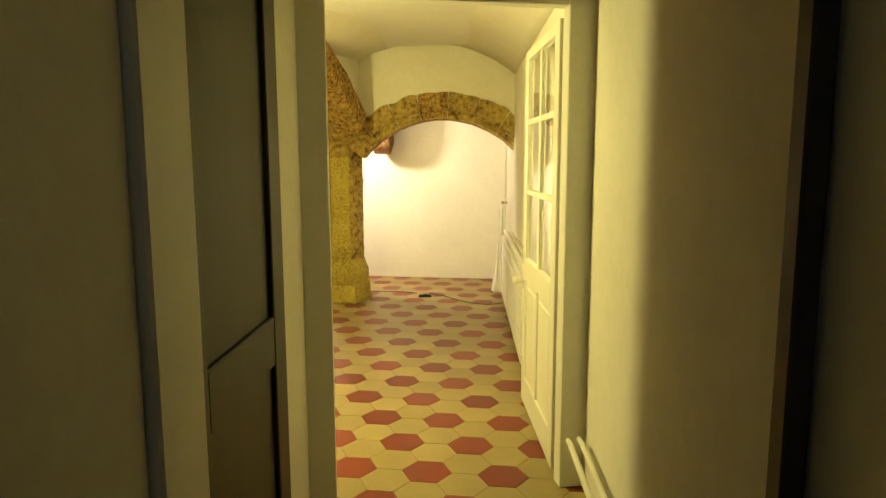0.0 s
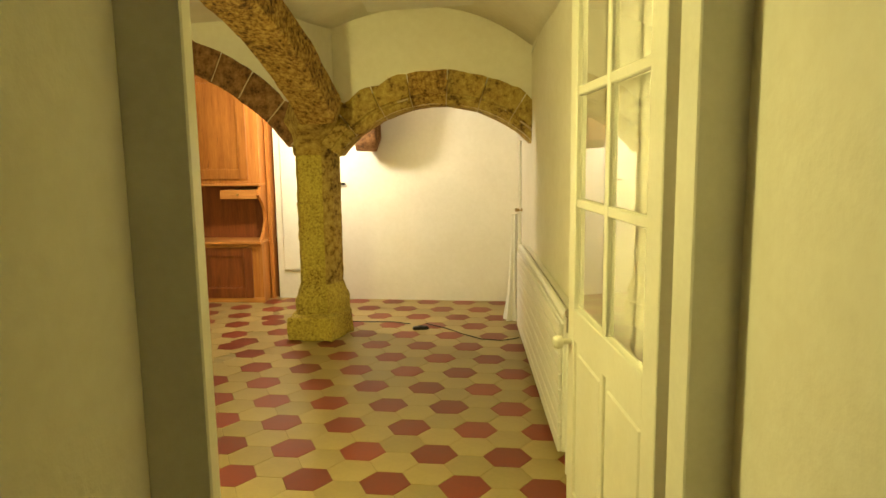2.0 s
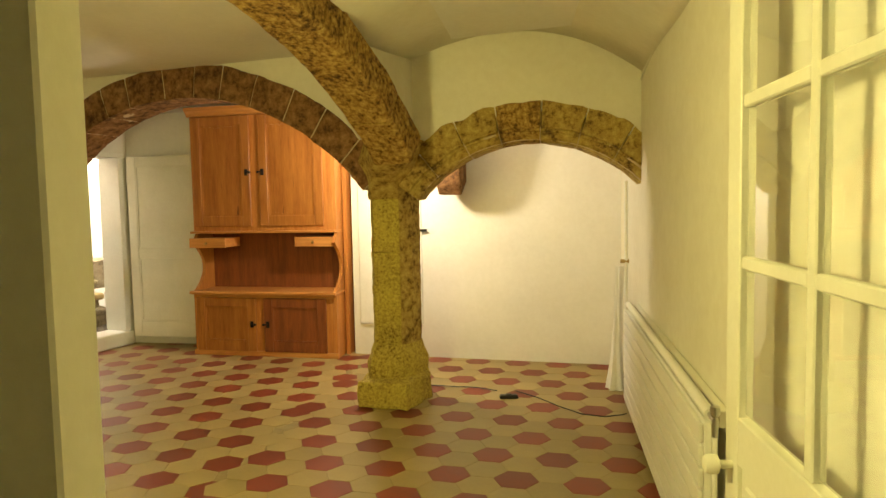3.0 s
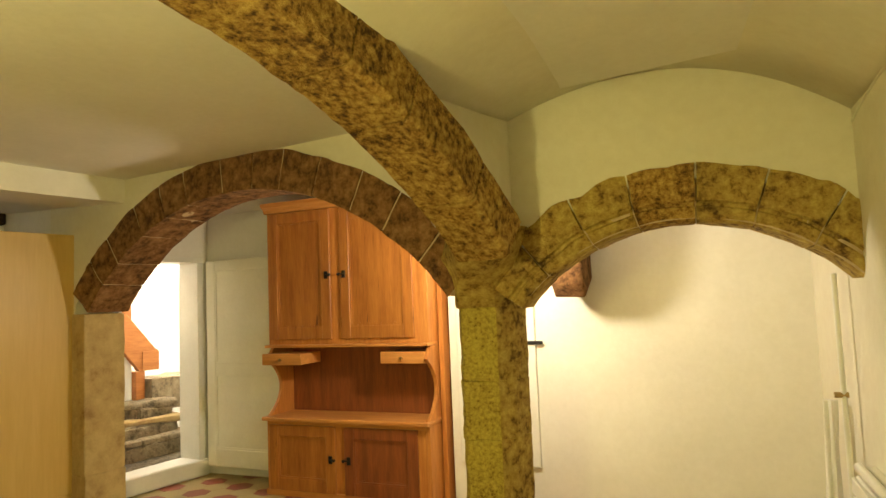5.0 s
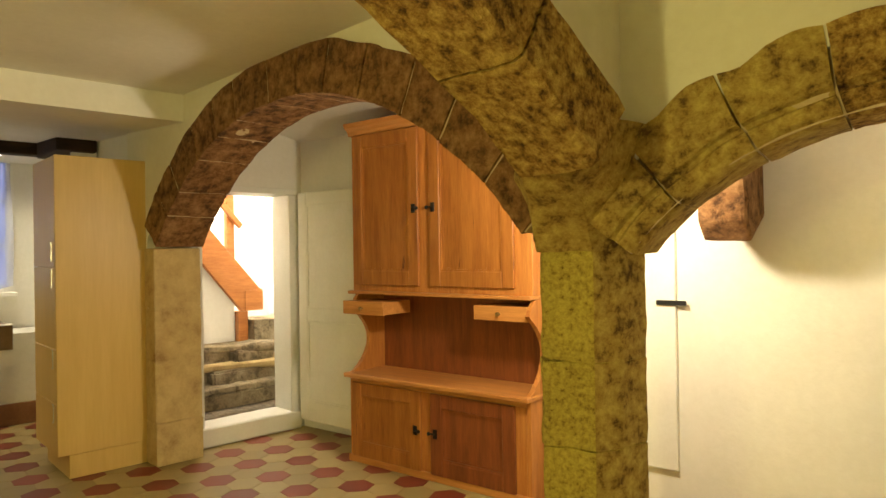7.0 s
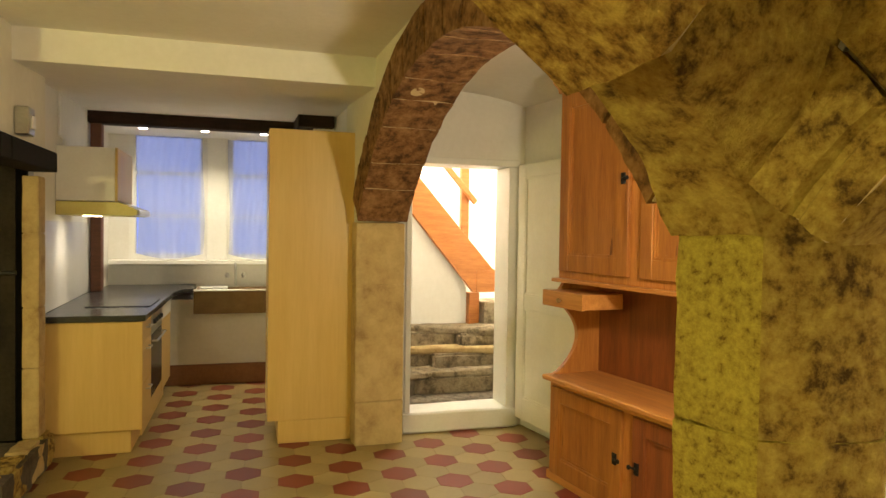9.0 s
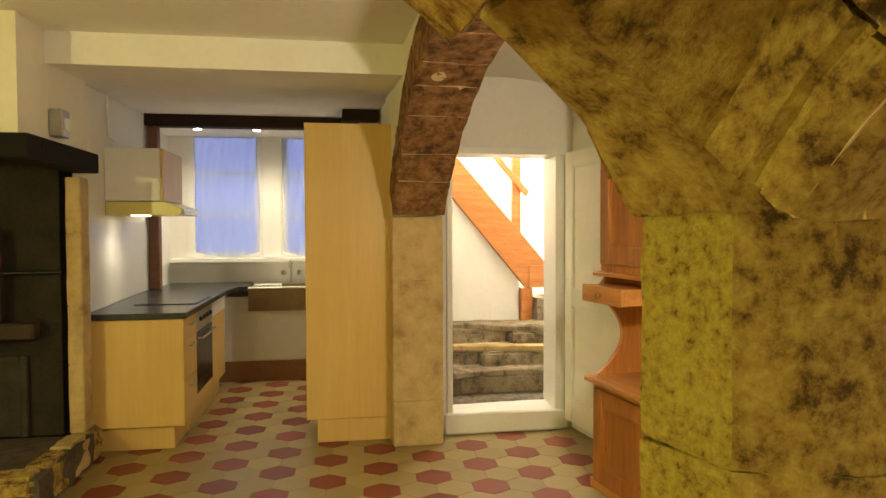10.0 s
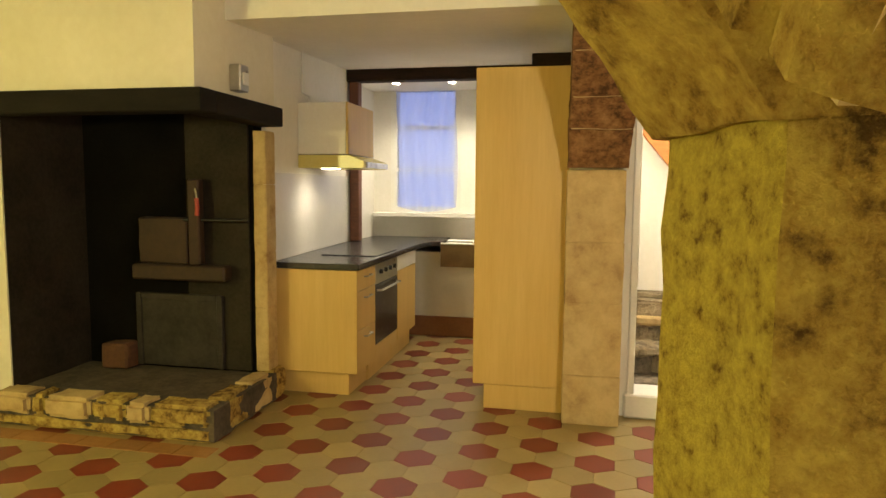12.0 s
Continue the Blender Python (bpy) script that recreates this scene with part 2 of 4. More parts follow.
def roughen(bm, amount, scale=6.0, cuts=0, seed=0.0):
    """Cuts a mesh finer and pushes it about with noise."""
    if cuts:
        bmesh.ops.subdivide_edges(bm, edges=bm.edges[:], cuts=cuts, use_grid_fill=True)
    bmesh.ops.recalc_face_normals(bm, faces=bm.faces)
    bm.normal_update()
    for v in bm.verts:
        p = v.co * scale + Vector((seed, seed * 1.7, 0))
        v.co += v.normal * amount * (noise.noise(p) + 0.5 * noise.noise(p * 2.7))
    return bm


def wall(name, bm, mat, label, m=None):
    return single(name, bm, mat, label, "wall", kind="structure", m=m)
# ---- structure: floor, walls, vaults ----
VC, VR, VT = -0.075, 1.62, 2.56  # right vault: centre x, radius, crown


def vault_z(x):
    d = x - VC
    return VT - (0.29 if x > VC else 0.16) * (d / 0.76) ** 2


def cross_top(y):
    return -0.9 + math.sqrt(3.47 ** 2 - (y - 6.4 + 2.27) ** 2)


single("floor", box(-9.5, 1.0, -1.6, 9.6, -0.2, -0.0025), GROUT, "floor bed with hexagonal red and beige cement tiles", "floor", kind="structure")

wall("wall_east", box(0.70, 0.95, 2.9, 9.5, -0.1, 3.0), CREAM, "cream plaster wall behind the long radiator")
# far wall, slightly skewed
single("wall_north", prism([(-4.42, 8.36), (-1.76, 8.28), (-1.76, 8.03), (0.70, 7.76), (0.70, 8.6), (-4.42, 8.8)], -0.1, 3.0, "z"), PLASTER, "white plaster wall lit by a hidden lamp", "wall", kind="structure")


def arc_points(cx, cz, r, x0, x1, n):
    return [(x, cz + math.sqrt(max(r * r - (x - cx) ** 2, 0))) for x in [x0 + (x1 - x0) * i / n for i in range(n + 1)]]


# wall over the right arch
top = [(x, vault_z(x) + 0.08) for x in [0.70 - 1.60 * i / 20 for i in range(21)]]
low = arc_points(-0.01, 0.838, 1.19, -0.90, 0.70, 24)
wall("wall_over_right_arch", prism(low + top, 6.455, 6.76), CREAM, "cream plaster spandrel over the right stone arch")
# wall over the left arch
low = arc_points(-1.63, 0.216, 2.24, -3.40, 0.10, 30)
wall("wall_over_left_arch", prism(low + [(0.10, 3.0), (-3.40, 3.0)], 0.012, 0.335), CREAM, "cream plaster spandrel over the left stone arch", ARC)
wall("wall_beside_left_arch", box(-3.75, -3.40, 0.012, 0.335, -0.05, 3.0), CREAM, "cream plaster wall behind the tall cabinet", ARC)

# entry wall with its doorway, slightly askew
ENTRY = pose(-0.36, 2.45, 0, 0, 0, 11)
wall("wall_south_a", box(-5.6, -0.07, 0.0, 0.07, -0.1, 3.0), CREAM, "cream plaster wall beside the entry doorway", ENTRY)
wall("wall_south_b", box(1.145, 1.42, 0.0, 0.07, -0.1, 3.0), CREAM, "cream plaster wall beside the glazed door", ENTRY)
wall("wall_south_top", box(-0.07, 1.145, 0.0, 0.07, 2.14, 3.0), CREAM, "cream plaster wall over the entry doorway", ENTRY)

# passage behind the doorway
wall("passage_wall_east_a", box(0.755, 1.0, 0.91, 2.66, -0.1, 2.6), CREAM, "cream plaster passage wall with pipes at its foot")
wall("passage_wall_east_b", box(0.775, 1.0, -1.6, 0.905, -0.1, 2.6), CREAM, "shadowed passage wall")
wall("passage_wall_west_a", box(-0.6, -0.425, 1.755, 2.45, -0.1, 2.6), CREAM, "cream plaster passage wall")
wall("passage_wall_west_b", box(-0.6, -0.27, -1.6, 0.80, -0.1, 2.6), CREAM, "shadowed passage wall")
wall("passage_wall_west_c", box(-0.6, -0.425, 0.80, 1.755, 2.1, 2.6), CREAM, "passage wall over the dark door")
# added out of view; the gap above it lets sky light into the passage
wall("unseen_passage_end", box(-0.6, 1.0, -1.85, -1.6, -0.1, 1.9), CREAM, "unseen passage end wall, left open at the top")
single("passage_ceiling", box(-0.6, 1.0, -1.85, 2.62, 2.45, 2.6), CREAM, "cream passage ceiling", "ceiling", kind="structure")

# right bay vault
bm = bmesh.new()
rows = []
for j in range(10):
    y = 2.45 + (6.50 - 2.45) * j / 9
    ext = cross_top(y)
    left = -0.82 - 0.1763 * (6.4 - y)
    rows.append([bm.verts.new((x, y, vault_z(max(x, -0.95)) + max(0, ext - vault_z(-0.75)) * (0.72 - x) / (0.72 - left) + 0.02 * noise.noise((x * 2, y * 1.3, 0)))) for x in [left - 0.03 + (0.75 - left) * i / 24 for i in range(25)]])
for a, b in zip(rows, rows[1:]):
    for i in range(24):
        bm.faces.new((a[i], a[i + 1], b[i + 1], b[i]))
ob = single("ceiling_right_bay", bm, CREAM, "shallow cream plaster barrel vault", "ceiling", kind="structure", smooth=True)
mod = ob.modifiers.new("thick", "SOLIDIFY")
mod.thickness, mod.offset = 0.1, 1
# plaster between the cross arch and the vault
bm = bmesh.new()
rows = []
for j in range(14):
    y = 2.45 + (6.50 - 2.45) * j / 13
    ext = max(cross_top(y) - 0.03, 1.83)
    left = -0.83 - 0.1763 * (6.4 - y)
    rows.append([[bm.verts.new((x, y, z)) for z in (min(ext, 2.45), 3.0)] for x in (left, left - 0.27)])
for a, b in zip(rows, rows[1:]):
    for k in (0, 1):
        bm.faces.new((a[k][0], a[k][1], b[k][1], b[k][0]))
    bm.faces.new((a[0][0], b[0][0], b[1][0], a[1][0]))
single("wall_over_cross_arch", bm, CREAM, "cream plaster over the cross arch", "wall", kind="structure")
bm = bmesh.new()
rows = []
for i in range(19):
    x = -4.6 + 5.4 * i / 18
    back = 6.79 + max(0.0, -1.155 - x) * 0.1745
    ys = [back + (8.9 - back) * k / 16 for k in range(17)]
    rows.append([bm.verts.new((x, y, 2.50 - 0.12 * ((y - 7.8) / 0.65) ** 2 + 0.008 * noise.noise((x * 2, y * 2, 1)))) for y in ys])
for a, b in zip(rows, rows[1:]):
    for k in range(16):
        bm.faces.new((a[k], a[k + 1], b[k + 1], b[k]))
ob = single("ceiling_alcove", bm, PLASTER, "shallow white vault behind the arches", "ceiling", kind="structure", smooth=True)
mod = ob.modifiers.new("thick", "SOLIDIFY")
mod.thickness, mod.offset = 0.2, 1

# main room ceiling and the lower kitchen ceiling
single("ceiling_main", box(-1.6, 6.10, -0.2, 5.25, -0.0, 0.2), PLASTER, "white plaster ceiling", "ceiling", kind="structure", m=KIT @ pose(0, 0, 2.505))
single("ceiling_kitchen", prism([(5.25, 2.33), (7.78, 2.475), (9.0, 2.475), (9.0, 2.9), (5.25, 2.9)], 3.5, 6.1, "x"), PLASTER, "lower white plaster kitchen ceiling", "ceiling", kind="structure", m=KIT)
wall("wall_kitchen_west", prism([(4.02, 5.84), (3.92, 7.88), (3.7, 7.88), (3.7, 5.84)], -0.1, 3.0, "z"), PLASTER, "white plaster kitchen wall behind the hob", KIT)
wall("wall_kitchen_east", box(5.98, 6.2, 5.95, 9.0, -0.1, 4.0), PLASTER, "white plaster kitchen wall behind the tall cabinet", KIT)
wall("wall_main_west", box(-1.5, 2.74, 5.06, 5.4, -0.1, 3.0), CREAM, "cream plaster wall beside the fireplace", KIT)
wall("wall_main_south", box(-1.5, -1.3, 0.3, 5.4, -0.1, 3.0), CREAM, "cream plaster wall", KIT)
# kitchen end wall with window
wall("wall_kitchen_end_low", box(3.95, 5.98, 8.40, 8.7, -0.1, 1.12), PLASTER, "white plaster wall under the window", KIT)
wall("wall_kitchen_end_left", box(3.95, 4.14, 8.40, 8.7, 1.12, 2.6), PLASTER, "white plaster wall beside the window", KIT)
wall("wall_kitchen_end_right", box(5.62, 5.98, 8.40, 8.7, 1.12, 2.6), PLASTER, "white plaster wall beside the window", KIT)
# chimney breast, hollow
wall("chimney_breast_front", box(2.0, 4.08, 4.93, 5.05, 1.895, 3.0), CREAM, "cream plaster chimney breast over the fireplace", KIT)
wall("chimney_breast_side", box(3.96, 4.08, 5.05, 5.84, 1.895, 3.0), CREAM, "cream plaster side of the chimney breast", KIT)
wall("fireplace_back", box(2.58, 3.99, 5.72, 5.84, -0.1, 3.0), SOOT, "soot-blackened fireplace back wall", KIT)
wall("wall_recess_west", box(3.75, 3.95, 7.88, 9.0, -0.1, 3.0), PLASTER, "white plaster reveal of the window recess", KIT)
# ---- stone arches and pier ----
def ring(name, label, m, cx, cz, r0, r1, a0, a1, n, section, mats, seed, gap=0.007):
    """An arch of single voussoirs; section: (share of the ring's height, depth) pairs round the stone."""
    arch = thing(name, m, label, "stone arch")
    deg = (a1 - a0) / n
    random.seed(seed)
    cuts = [a0 + deg * i + (random.uniform(-0.14, 0.14) * deg if 0 < i < n else 0) for i in range(n + 1)]
    for k in range(n):
        bm = bmesh.new()
        g = math.degrees(gap / r0) / 2
        b0, b1 = cuts[k] + g, cuts[k + 1] - g
        steps = 8
        rows = []
        for s in range(steps + 1):
            a = radians(b0 + (b1 - b0) * s / steps)
            row = []
            for q, (h, y) in enumerate(section):
                r = r0 + (r1 - r0) * h
                if h > 0.9:
                    r += 0.022 * noise.noise((a * 9, seed, 0.0))
                c = Vector((cx + r * math.cos(a), y, cz + r * math.sin(a)))
                if name == "cross_arch" and y < 0 and a < radians(66):
                    c.y += 0.012 * (1 - (math.degrees(a) - 52) / 14)
                c += Vector((noise.noise(c * 5 + Vector((seed, 0, 0))), noise.noise(c * 5 + Vector((0, seed, 3))), noise.noise(c * 5 + Vector((9, 0, seed))))) * 0.009
                c += Vector((noise.noise(c * 21), noise.noise(c * 21 + Vector((0, 5, 3))), noise.noise(c * 21 + Vector((9, 0, 2))))) * 0.005
                row.append(bm.verts.new(c))
            rows.append(row)
        w = len(section)
        for p, r in zip(rows, rows[1:]):
            for i in range(w):
                bm.faces.new((p[i], p[(i + 1) % w], r[(i + 1) % w], r[i]))
        bm.faces.new(rows[0][::-1])
        bm.faces.new(rows[-1])
        part("voussoir", bm, random.choice(mats), arch, smooth=True)
    bm = bmesh.new()
    inset, edge = (0.012, 0.034) if name == "cross_arch" else ((0.004, 0.024) if name == "right_arch" else (0.001, 0.010))
    y0, y1 = min(y for _, y in section) + edge, max(y for _, y in section) - edge
    inner = [(cx + (r0 + 0.006 + inset) * math.cos(radians(a0 + (a1 - a0) * i / 40)), cz + (r0 + 0.006 + inset) * math.sin(radians(a0 + (a1 - a0) * i / 40))) for i in range(41)]
    outer = [(cx + (r1 - 0.02) * math.cos(radians(a1 - (a1 - a0) * i / 40)), cz + (r1 - 0.02) * math.sin(radians(a1 - (a1 - a0) * i / 40))) for i in range(41)]
    prism(inner + outer, y0, y1, bm=bm)
    part("mortar", bm, MORTAR, arch, "pale mortar between the stones")
    return arch


def grid_section(depth, chamfer=0.0, y0=0.0, nh=5, ny=7, roll=0.0):
    """Section of a voussoir, with its corners cut back at the foot."""
    pts = [(i / nh, y0) for i in range(nh, -1, -1)] if not chamfer else [(1 - (1 - chamfer[0]) * i / nh, y0) for i in range(nh + 1)]
    lo = chamfer[1] if chamfer else 0
    foot = [(0.0, y0 + lo + (depth - 2 * lo) * i / ny) for i in range(0 if chamfer else 1, ny + 1)]
    back = [(chamfer[0] + (1 - chamfer[0]) * i / nh, y0 + depth) for i in range(nh + 1)] if chamfer else [(i / nh, y0 + depth) for i in range(1, nh + 1)]
    return pts + foot + back


left_arch = ring("left_arch", "wide round arch of dark weathered brown sandstone", ARC, -1.63, 0.216, 2.064, 2.31, 39.5, 140.6, 13, grid_section(0.34), [REDSTONE], 3, 0.015)
# a smear of pale plaster on the soffit
bm = bmesh.new()
a = radians(106)
for r, d in ((1.0, 0.004), (0.92, -0.006)):
    for k in range(16):
        w = r * 0.05 * (1 + 0.18 * noise.noise((math.cos(k * 0.39) * 2, math.sin(k * 0.39) * 2, 4)))
        u, h = w * math.cos(k * math.pi / 8), w * math.sin(k * math.pi / 8)
        bm.verts.new((-1.63 + (2.064 + d) * math.cos(a) - u * math.sin(a), 0.11 + h * 0.8, 0.216 + (2.064 + d) * math.sin(a) + u * math.cos(a)))
bm.verts.ensure_lookup_table()
for k in range(16):
    bm.faces.new([bm.verts[i] for i in (k, (k + 1) % 16, 16 + (k + 1) % 16, 16 + k)])
bm.faces.new([bm.verts[16 + k] for k in range(16)])
part("plaster_patch", bm, MORTAR, left_arch, "round smear of pale plaster")
moulded = [(1.0, 0.0), (0.75, 0.0), (0.5, 0.0), (0.36, 0.0), (0.32, 0.02), (0.27, 0.02), (0.24, 0.006), (0.12, 0.006), (0.06, 0.02), (0.0, 0.05), (0.0, 0.14), (0.0, 0.26), (0.1, 0.30), (0.5, 0.31), (1.0, 0.31)]
ring("right_arch", "low moulded arch of yellow-brown sandstone", pose(0, 6.445, 0), -0.01, 0.838, 0.992, 1.255, 43.5, 142, 7, moulded, [OCHRESTONE, OCHRESTONE, DARKSTONE], 5)
ring("cross_arch", "massive cross arch of dark weathered sandstone", pose(-0.815, 6.4, 0, 0, 0, 80), -2.3, -0.9, 3.25, 3.46, 52.5, 113.5, 8, grid_section(0.29, (0.10, 0.02), -0.145), [DARKSTONE], 8, 0.009)


def stone_block(x0, x1, y0, y1, z0, z1, seed, amount=0.012, bevel=0.02, cuts=5, taper=None):
    bm = box(x0, x1, y0, y1, z0, z1)
    if taper:
        for v in bm.verts:
            if v.co.z > (z0 + z1) / 2:
                cx, cy = (x0 + x1) / 2, (y0 + y1) / 2
                v.co.x, v.co.y = cx + (v.co.x - cx) * taper[0], cy + (v.co.y - cy) * taper[1]
    bmesh.ops.bevel(bm, geom=bm.edges[:], offset=bevel, segments=2, affect="EDGES")
    return roughen(bm, amount, 9, cuts, seed)


def pier():
    p = thing("stone_pier", pose(-1.005, 6.58, 0), "square yellow sandstone pier with chamfered edges and a plinth", "stone pier")
    foot = [(-0.235, -0.22), (0.13, -0.26), (0.237, 0.10), (0.16, 0.36), (-0.20, 0.36)]
    bm = prism(foot, 0, 0.19, "z", bevel=0.015, seg=2)
    part("plinth", roughen(bm, 0.014, 9, 6, 1), STONE, p, smooth=True)
    shaft = [(-0.16, -0.02), (-0.125, -0.08), (0.055, -0.055), (0.117, 0.025), (0.163, 0.16), (0.105, 0.28), (-0.095, 0.28), (-0.16, 0.20)]
    count = len(shaft)

    def stack(name, rings, mat, cuts, seed, label=""):
        bm = bmesh.new()
        rows = [[bm.verts.new((x, y, z)) for x, y in ring] for z, ring in rings]
        for r, q in zip(rows, rows[1:]):
            for n in range(count):
                bm.faces.new((r[n], r[(n + 1) % count], q[(n + 1) % count], q[n]))
        bm.faces.new(rows[0][::-1])
        bm.faces.new(rows[-1])
        part(name, roughen(bm, 0.009, 9, cuts, seed), mat, p, label, smooth=28)

    stack("base_moulding", [(z, [(x * k, 0.10 + (y - 0.10) * k) for x, y in shaft]) for k, z in ((1.25, 0.186), (1.24, 0.30), (1.12, 0.37), (1.02, 0.42))], STONE, 3, 2)
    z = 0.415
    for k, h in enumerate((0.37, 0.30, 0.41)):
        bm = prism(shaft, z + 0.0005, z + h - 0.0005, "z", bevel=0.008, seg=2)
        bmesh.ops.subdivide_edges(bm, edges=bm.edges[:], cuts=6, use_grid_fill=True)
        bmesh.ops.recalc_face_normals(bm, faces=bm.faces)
        # lichen yellows the front; the browner bay side also has its shade painted in
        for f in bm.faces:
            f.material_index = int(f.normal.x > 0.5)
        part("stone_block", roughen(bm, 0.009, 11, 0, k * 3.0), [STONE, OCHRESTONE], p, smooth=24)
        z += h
    stack("springer", [(1.465, [(x * 1.04, 0.1 + (y - 0.1) * 1.05) for x, y in shaft]),
                       (1.52, [(-0.172, -0.03), (-0.128, -0.125), (0.065, -0.11), (0.13, 0.01), (0.178, 0.15), (0.12, 0.29), (-0.105, 0.29), (-0.172, 0.19)]),
                       (1.62, [(-0.195, -0.05), (-0.09, -0.23), (0.09, -0.23), (0.17, -0.05), (0.22, 0.11), (0.16, 0.27), (-0.12, 0.27), (-0.195, 0.17)]),
                       (1.73, [(-0.215, -0.10), (-0.03, -0.42), (0.15, -0.42), (0.21, -0.15), (0.29, 0.05), (0.20, 0.25), (-0.14, 0.25), (-0.21, 0.10)]),
                       (1.86, [(-0.17, -0.13), (0.01, -0.44), (0.16, -0.44), (0.23, -0.18), (0.335, 0.0), (0.24, 0.20), (-0.10, 0.20), (-0.17, 0.05)])],
          OCHRESTONE, 4, 7, "springer smoothed over with sandy mortar")


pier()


def jamb():
    j = thing("arch_jamb", ARC @ pose(-3.40, 0, 0), "pale sandstone jamb of the left arch", "stone jamb")
    z = 0
    for k, h in enumerate((0.30, 0.44, 0.36, 0.42)):
        bm = stone_block(-0.06, 0.14 + (0.012 if k == 0 else 0), 0.0, 0.335, z, z + h - 0.001, k * 2.0, 0.006, 0.005, 4)
        part("stone_block", bm, JAMBSTONE, j, smooth=True)
        z += h


jamb()


# ---- kitchen furniture ----
def slab(x0, x1, y0, y1, z0, z1, bevel=0.003):
    return box(x0, x1, y0, y1, z0, z1, bevel=bevel)


def pull(parent, m, length=0.12):
    bm = tube([(-length / 2, 0, 0), (-length / 2, 0, 0.025), (length / 2, 0, 0.025), (length / 2, 0, 0)], 0.005, 8)
    bmesh.ops.transform(bm, matrix=m, verts=bm.verts)
    return part("handle", bm, STEEL, parent, "steel bow handle")


def tall_cabinet():
    c = thing("tall_cabinet", KIT @ pose(5.40, 5.895, 0), "tall birch-veneer kitchen cabinet standing beside the arch", "cabinet")
    part("side_panel", slab(0, 0.60, 0, 0.018, 0.16, 2.145), BIRCH, c)
    part("body", slab(0.022, 0.60, 0.0185, 0.60, 0.16, 2.145), BIRCH, c)
    part("plinth", slab(0.07, 0.60, 0.012, 0.60, 0, 0.157), BIRCH, c)
    for z0, z1 in ((0.165, 0.50), (0.505, 0.86), (0.865, 1.40), (1.405, 2.14)):
        d = part("door", slab(0, 0.02, 0.02, 0.597, z0, z1), BIRCH, c)
        pull(d, pose(0, 0.12, z1 - 0.07 if z0 < 0.9 else z0 + 0.1, 0, -90, 90))


tall_cabinet()


def base_cabinet():
    c = thing("drawer_cabinet", KIT @ pose(4.06, 5.90, 0), "birch-veneer base cabinet with three drawers", "cabinet")
    part("side_panel", slab(-0.08, 0.56, 0, 0.018, 0.16, 0.858), BIRCH, c)
    part("body", slab(0, 0.535, 0.0185, 0.418, 0.16, 0.858), BIRCH, c)
    part("plinth", slab(0.0, 0.485, 0.05, 0.418, 0, 0.157), BIRCH, c)
    for z0, z1 in ((0.165, 0.44), (0.445, 0.71), (0.715, 0.852)):
        d = part("drawer_front", slab(0.537, 0.557, 0.02, 0.415, z0, z1), BIRCH, c)
        pull(d, pose(0.557, 0.22, z1 - 0.05, 90, 0, 90))
    o = thing("oven", KIT @ pose(4.06, 6.32, 0), "built-in steel and black glass oven under the hob", "oven")
    part("body", slab(0, 0.53, 0, 0.598, 0.16, 0.858), BLACKPLASTIC, o)
    part("plinth", slab(0, 0.50, 0, 0.598, 0, 0.157), BIRCH, o)
    part("oven_door", slab(0.532, 0.555, 0.005, 0.593, 0.26, 0.70), BLACKTOP, o, "black glass oven door")
    part("lower_panel", slab(0.532, 0.553, 0.005, 0.593, 0.165, 0.255), BIRCH, o)
    part("control_panel", slab(0.532, 0.555, 0.005, 0.593, 0.705, 0.852), STEEL, o, "steel control panel")
    part("handle", tube([(0.555, 0.05, 0.66), (0.59, 0.05, 0.66), (0.59, 0.55, 0.66), (0.555, 0.55, 0.66)], 0.008), STEEL, o)
    for k in range(4):
        part("knob", lathe([(0.018, 0), (0.016, 0.02), (0.010, 0.022)], pose(0.555, 0.12 + 0.12 * k, 0.79, 0, 90, 0)), BLACKPLASTIC, o)
    w = thing("dishwasher", KIT @ pose(4.06, 6.925, 0), "white and birch front of a built-in dishwasher", "dishwasher")
    part("body", slab(0, 0.53, 0, 0.595, 0.16, 0.858), WHITEPAINT, w)
    part("plinth", slab(0, 0.50, 0, 0.595, 0, 0.157), BIRCH, w)
    part("door", slab(0.532, 0.553, 0.003, 0.592, 0.165, 0.73), BIRCH, w)
    part("control_panel", slab(0.532, 0.555, 0.003, 0.592, 0.735, 0.852), WHITEPAINT, w, "white control panel")
    bm = prism([(4.022, 5.885), (4.64, 5.885), (4.64, 7.50), (4.69, 7.83), (4.775, 7.86), (4.775, 7.98), (4.76, 8.06), (4.76, 8.395), (3.96, 8.395), (3.96, 7.87), (3.925, 7.87)], 0.862, 0.902, "z", bevel=0.003)
    single("worktop", bm, BLACKTOP, "dark grey laminate worktop along the kitchen wall", "worktop", m=KIT)
    single("hob", box(4.18, 4.60, 6.38, 6.94, 0.903, 0.909, bevel=0.002), BLACKTOP, "flat black glass hob set in the worktop", "hob", m=KIT)


base_cabinet()
single("backsplash", prism([(4.027, 5.90), (3.936, 7.74), (3.926, 7.74), (4.018, 5.90)], 0.905, 1.50, "z"), material("grey_backsplash", (0.60, 0.59, 0.57), (0.68, 0.67, 0.65), 3, 0.35, 0.05, 40), "pale grey splashback panel behind the hob", "splashback", m=KIT)


